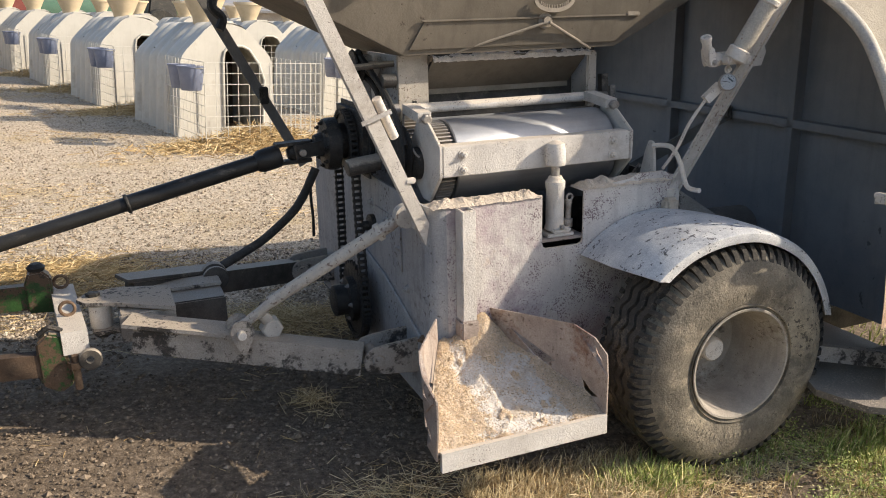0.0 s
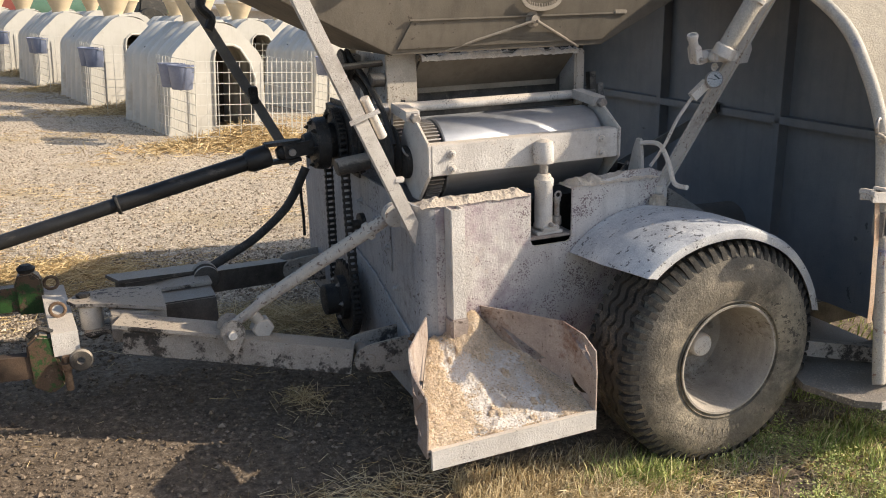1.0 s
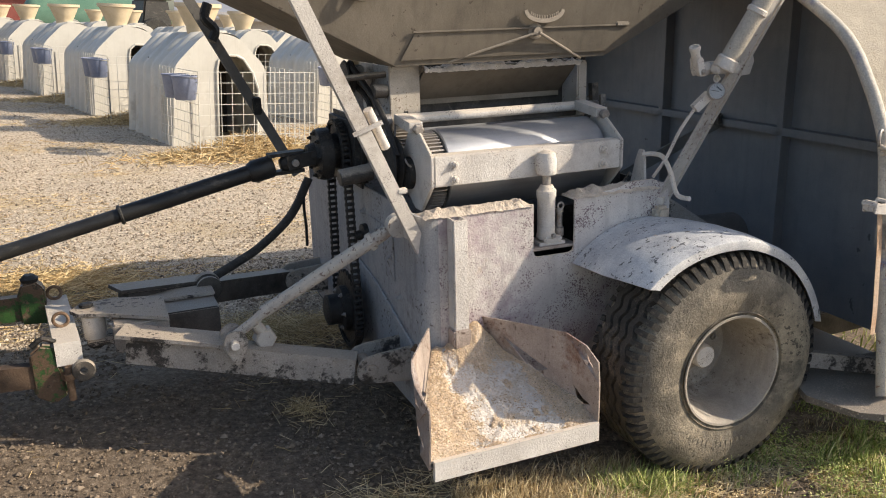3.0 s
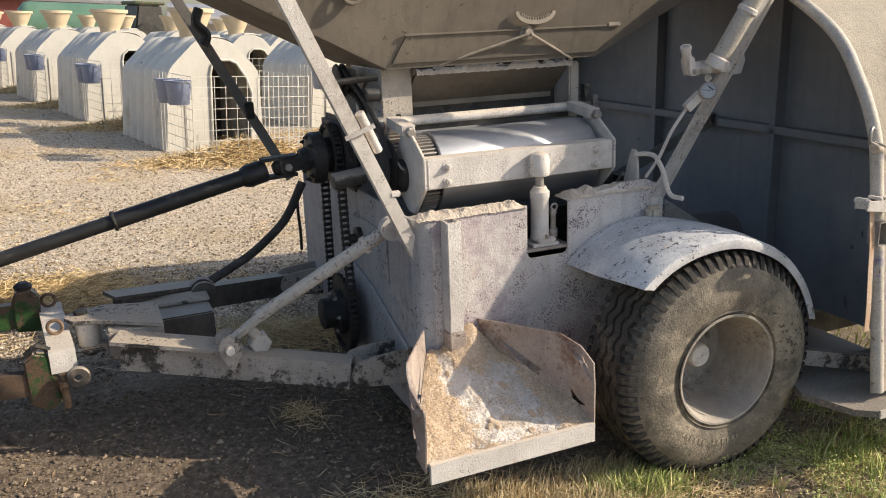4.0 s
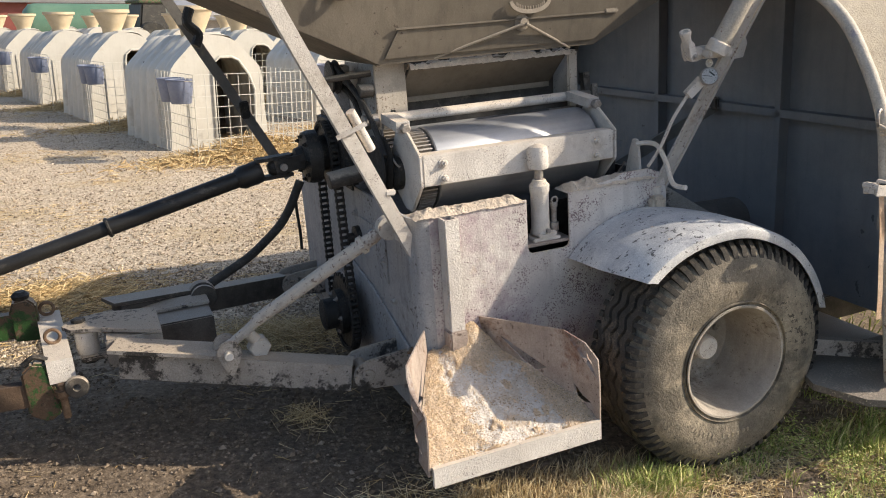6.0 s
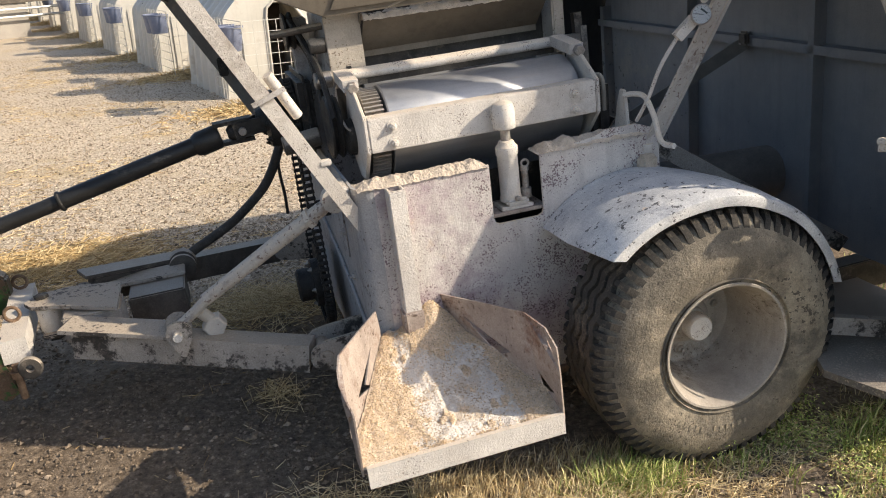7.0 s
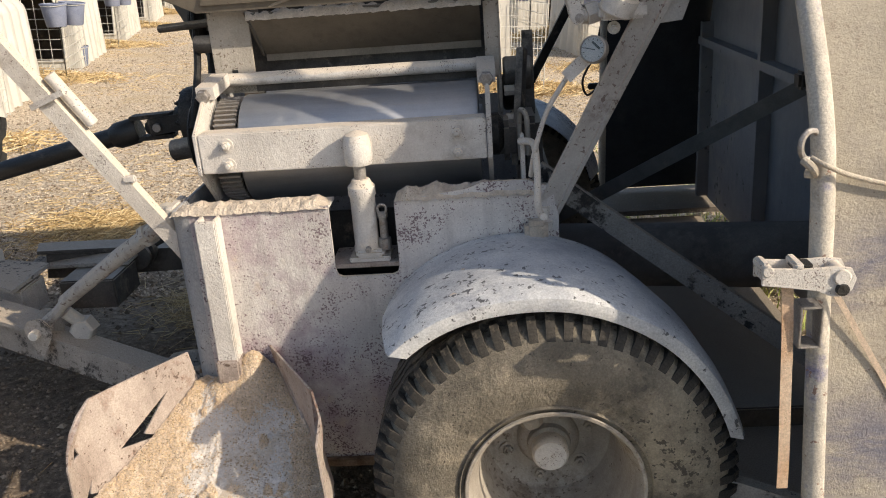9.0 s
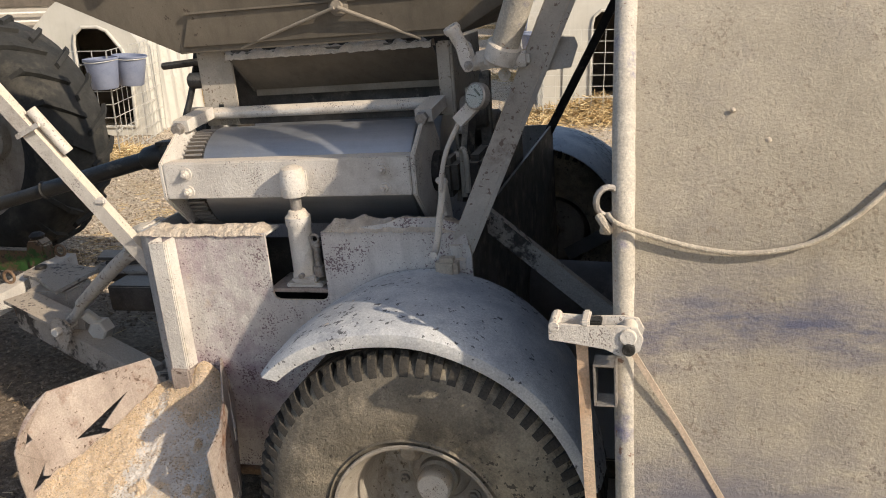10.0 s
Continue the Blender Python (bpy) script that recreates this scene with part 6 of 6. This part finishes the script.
barn("red_barn", pose(-8.5, 62, 0, 0, 0, 8), 22, 12, 3.0, 4.6, red_wall, roof_grey, "long red sheet barn far across the yard")
barn("grey_barn", pose(22, 66, 0, 0, 0, -6), 30, 12, 2.0, 2.9, concrete, roof_grey, "low grey barn beyond the hutches")
barn("cattle_barn", pose(-16, 23.5, 0, 0, 0, 38), 24, 10, 3.6, 5.5, concrete, roof_grey, "open cattle barn with concrete posts", 8)
tank = holder("green_tank", pose(0.4, 52, 0), "long green cylindrical tank", "tank")
part("shell", lathe([(0.001, 0), (0.8, 0.1), (1.15, 0.4), (1.2, 0.7), (1.2, 5.3), (1.15, 5.6), (0.8, 5.9), (0.001, 6)], (-3, 0, 1.35), (3, 0, 1.35), 40), tank_green, tank, "green painted shell", smooth=True)
for x in (-1.8, 1.8):
    part("saddle", box(x - 0.2, x + 0.2, -0.9, 0.9, 0, 0.5), concrete, tank)
far = holder("far_tractor", pose(3.5, 48, 0, 0, 0, 20), "green tractor parked far behind the hutches", "tractor")
part("cab", prism([(-0.8, 1.2), (0.8, 1.2), (0.65, 2.5), (-0.6, 2.5)], "y", -0.8, 0.8, 0.08), shaft_mat, far)
part("cab_roof", box(-0.8, 0.85, -0.9, 0.9, 2.5, 2.65, 0.06), green, far)
part("bonnet", box(0.8, 2.6, -0.4, 0.4, 0.9, 1.6, 0.1), green, far)
for x, y, r in ((-0.2, -0.95, 0.8), (-0.2, 0.95, 0.8), (2.2, -0.85, 0.55), (2.2, 0.85, 0.55)):
    part("wheel", lathe([(r * 0.5, -0.2), (r * 0.9, -0.22), (r, -0.15), (r, 0.15), (r * 0.9, 0.22), (r * 0.5, 0.2)], (x, y, r), (x, y + 1, r), 28), tractor_rubber, far, smooth=True)


def tree_line():
    rng_ = random.Random(8)
    vs_, fs_ = [], []
    for k in range(5200):
        x = rng_.uniform(-150, 170)
        hgt = 2.6 + 1.3 * noise.noise((x * 0.06, 0, 0)) + 0.8 * noise.noise((x * 0.3, 3, 0))
        p = Vector((x, 150 + rng_.uniform(-6, 6), rng_.random() ** 0.7 * hgt))
        s = rng_.uniform(0.3, 0.8)
        a_ = Euler((rng_.uniform(0, 3), rng_.uniform(0, 3), rng_.uniform(0, 3))).to_matrix()
        b0 = len(vs_)
        vs_ += [p + a_ @ Vector(q) * s for q in ((-1, -0.6, 0), (1, -0.5, 0.2), (0.8, 0.7, 0), (-0.7, 0.6, -0.2))]
        fs_.append((b0, b0 + 1, b0 + 2, b0 + 3))
    me_ = bpy.data.meshes.new("tree_line")
    me_.from_pydata(vs_, [], fs_)
    me_.materials.append(foliage)
    tagged(new("tree_line", me_), "dark far line of trees and hedges", "trees", kind="stuff")


tree_line()

# ---- litter on the ground ----
def scatter_place(x0, x1, y0, y1, power=1.0, clump=0.0, cs=1.3):
    def place(r):
        x, y = r.uniform(x0, x1), y0 + (y1 - y0) * r.random() ** power
        if clump and noise.noise((x * cs, y * cs, 6)) < clump:
            return None
        return (x, y, ground_height(x, y) + 0.004)
    return place


def litter(name, me_, label, cat):
    me_.name = name
    return tagged(new(name, me_), label, cat, kind="stuff")


litter("yard_straw", straw_mesh(20000, 21, scatter_place(-6, 5, 5.0, 18, 1.5, 0.05, 0.8), (0.04, 0.13), thick=0.0018, rise=0.12), "loose straw blown over the yard", "straw")
litter("near_straw", straw_mesh(800, 22, scatter_place(-0.6, 3.4, 2.0, 4.6, 1.0, 0.05, 2.5), (0.02, 0.09), thick=0.0011, rise=0.15), "straw stalks on trodden earth", "straw")


def tuft_at(cx, cy, sx, sy, top):
    def place(r):
        x, y = cx + r.gauss(0, sx), cy + r.gauss(0, sy)
        d = ((x - cx) / (2 * sx)) ** 2 + ((y - cy) / (2 * sy)) ** 2
        return (x, y, ground_height(x, y) + 0.004 + top * math.exp(-d * 2) * r.random())
    return place


litter("dry_thatch", straw_mesh(14000, 28, scatter_place(1.4, 3.6, 2.0, 3.0, 1.0, -0.05, 2.6), (0.02, 0.09), dry_grass, thick=0.0011, rise=0.25), "matted dry grass on the earth", "dry grass")
litter("straw_patch", straw_mesh(2200, 23, tuft_at(-0.25, 5.85, 0.30, 0.22, 0.04), (0.06, 0.18), thick=0.0018), "flat patch of golden straw", "straw")
litter("straw_tuft", straw_mesh(1500, 24, tuft_at(0.80, 4.78, 0.24, 0.16, 0.07), (0.06, 0.20), dry_grass, thick=0.0012, rise=0.4), "tuft of straw beneath the machine", "straw")
litter("straw_tuft", straw_mesh(170, 25, tuft_at(0.74, 3.82, 0.055, 0.075, 0.05), (0.04, 0.12), dry_grass, thick=0.001, rise=0.5), "small dry grass tuft on the earth", "straw")
litter("dry_stalks", straw_mesh(1800, 26, tuft_at(1.45, 2.78, 0.26, 0.10, 0.05), (0.04, 0.16), dry_grass, thick=0.0009, rise=0.3), "dry grass stalks before the wheel", "dry grass")
litter("dry_stalks", straw_mesh(380, 27, tuft_at(0.85, 3.10, 0.20, 0.07, 0.03), (0.04, 0.16), dry_grass, thick=0.0009, rise=0.3), "dry grass stalks on the earth", "dry grass")


def blades(count, seed, place, hgt, mat, width=0.004):
    rng_ = random.Random(seed)
    vs_, fs_ = [], []
    for _ in range(count):
        p = place(rng_)
        if p is None:
            continue
        x, y, z = p
        n_ = rng_.uniform(*hgt)
        a_ = rng_.uniform(0, 6.283)
        lean = Vector((math.cos(a_), math.sin(a_), 0)) * n_ * rng_.uniform(0.2, 1.5)
        s_ = Vector((-math.sin(a_ + 0.6), math.cos(a_ + 0.6), 0)) * width * rng_.uniform(0.5, 1.2)
        q0, q1, q2 = Vector((x, y, z - 0.01)), Vector((x, y, z)) + lean * 0.35 + Vector((0, 0, n_ * 0.62)), Vector((x, y, z)) + lean + Vector((0, 0, n_))
        b0 = len(vs_)
        vs_ += [q0 - s_, q0 + s_, q1 + s_ * 0.8, q1 - s_ * 0.8, q2]
        fs_ += [(b0, b0 + 1, b0 + 2, b0 + 3), (b0 + 3, b0 + 2, b0 + 4)]
    me_ = bpy.data.meshes.new("grass")
    me_.from_pydata(vs_, [], fs_)
    me_.materials.append(mat)
    return me_


def turf(x0, x1, y0, y1, thr, cs=2.2):
    return scatter_place(x0, x1, y0, y1, 1.0, thr, cs)


litter("grass", blades(20000, 31, turf(2.05, 4.2, 1.6, 3.25, 0.08, 3.0), (0.012, 0.045), grass_mat, 0.0022), "short green grass by the wheel", "grass")
litter("grass", blades(1500, 32, turf(1.55, 2.2, 2.2, 2.92, 0.05, 3.5), (0.02, 0.06), grass_mat, 0.002), "thin green grass in bare earth", "grass")
litter("grass", blades(9000, 33, turf(2.6, 6.5, 3.6, 8.5, -0.05), (0.03, 0.10), grass_mat), "green grass beneath and beyond the tunnel", "grass")
litter("grass", blades(6000, 36, turf(2.15, 3.6, 2.3, 2.98, 0.18, 4.5), (0.02, 0.08), grass_mat, 0.0024), "taller green grass tufts before the tunnel", "grass")
litter("grass", blades(900, 37, lambda r: (1.70 + r.gauss(0, 0.10), 2.86 + r.gauss(0, 0.05), 0.0), (0.03, 0.09), grass_mat, 0.0022), "green tuft beside the tyre", "grass")
litter("dry_grass", blades(5000, 38, turf(1.05, 1.75, 2.62, 3.08, 0.0, 4.0), (0.02, 0.07), dry_grass, 0.0016), "golden dry grass before the scoop", "grass")
litter("dry_grass", blades(14000, 34, turf(1.2, 5.0, 1.2, 3.1, -0.05, 1.7), (0.01, 0.04), dry_grass, 0.0018), "dry yellow grass by the wheel", "grass")


def weeds(count, seed, place):
    """Small broad-leaved weeds."""
    rng_ = random.Random(seed)
    vs_, fs_ = [], []
    for _ in range(count):
        p = place(rng_)
        if p is None:
            continue
        for k in range(rng_.randint(14, 30)):
            a_, n_ = rng_.uniform(0, 6.283), rng_.uniform(0.003, 0.008)
            c_ = Vector(p) + Vector((rng_.gauss(0, 0.025), rng_.gauss(0, 0.025), rng_.uniform(0.01, 0.09)))
            e_ = Euler((rng_.uniform(-0.7, 0.7), rng_.uniform(-0.7, 0.7), a_)).to_matrix()
            b0 = len(vs_)
            vs_ += [c_ + e_ @ Vector(q) * n_ for q in ((-1, 0, 0), (0, -0.4, 0.1), (1, 0, 0), (0, 0.4, 0.1))]
            fs_.append((b0, b0 + 1, b0 + 2, b0 + 3))
    me_ = bpy.data.meshes.new("weeds")
    me_.from_pydata(vs_, [], fs_)
    me_.materials.append(grass_mat)
    return me_


litter("weeds", weeds(1900, 35, turf(2.0, 3.6, 2.0, 3.15, 0.12, 4.0)), "small leafy weeds by the wheel", "weeds")


def pebbles(count, seed, place, size, mat=None):
    rng_ = random.Random(seed)
    vs_, fs_ = [], []
    tri = [(0, 1, 2), (0, 2, 3), (0, 3, 4), (0, 4, 1), (5, 2, 1), (5, 3, 2), (5, 4, 3), (5, 1, 4)]
    for _ in range(count):
        p = place(rng_)
        if p is None:
            continue
        n_ = rng_.uniform(*size) * (0.6 + rng_.random() ** 4)
        e_ = Euler((0, 0, rng_.uniform(0, 6.28))).to_matrix()
        b0 = len(vs_)
        for q in ((0, 0, 0.7), (1, 0, 0.1), (0, 0.8, 0), (-1, 0.1, 0.1), (0, -0.8, 0.05), (0, 0, -0.5)):
            vs_.append(Vector(p) + e_ @ (Vector(q) * n_ * rng_.uniform(0.75, 1.2)))
        fs_ += [tuple(b0 + i for i in f) for f in tri]
    me_ = bpy.data.meshes.new("pebbles")
    me_.from_pydata(vs_, [], fs_)
    me_.materials.append(mat or stone)
    return me_


litter("clods", pebbles(2600, 43, scatter_place(-1.0, 3.2, 2.4, 6.0, 1.0, 0.0, 2.0), (0.008, 0.015)), "crumbled clods of earth", "clods")
litter("pebbles", pebbles(42000, 41, scatter_place(-1.2, 3.6, 2.2, 6.2, 1.0, -0.25), (0.003, 0.011)), "small stones in the earth", "stones")
litter("gravel", pebbles(110000, 42, scatter_place(-5, 3.5, 4.9, 20, 2.3), (0.005, 0.014), gravel_stone), "pale gravel over the yard", "gravel")
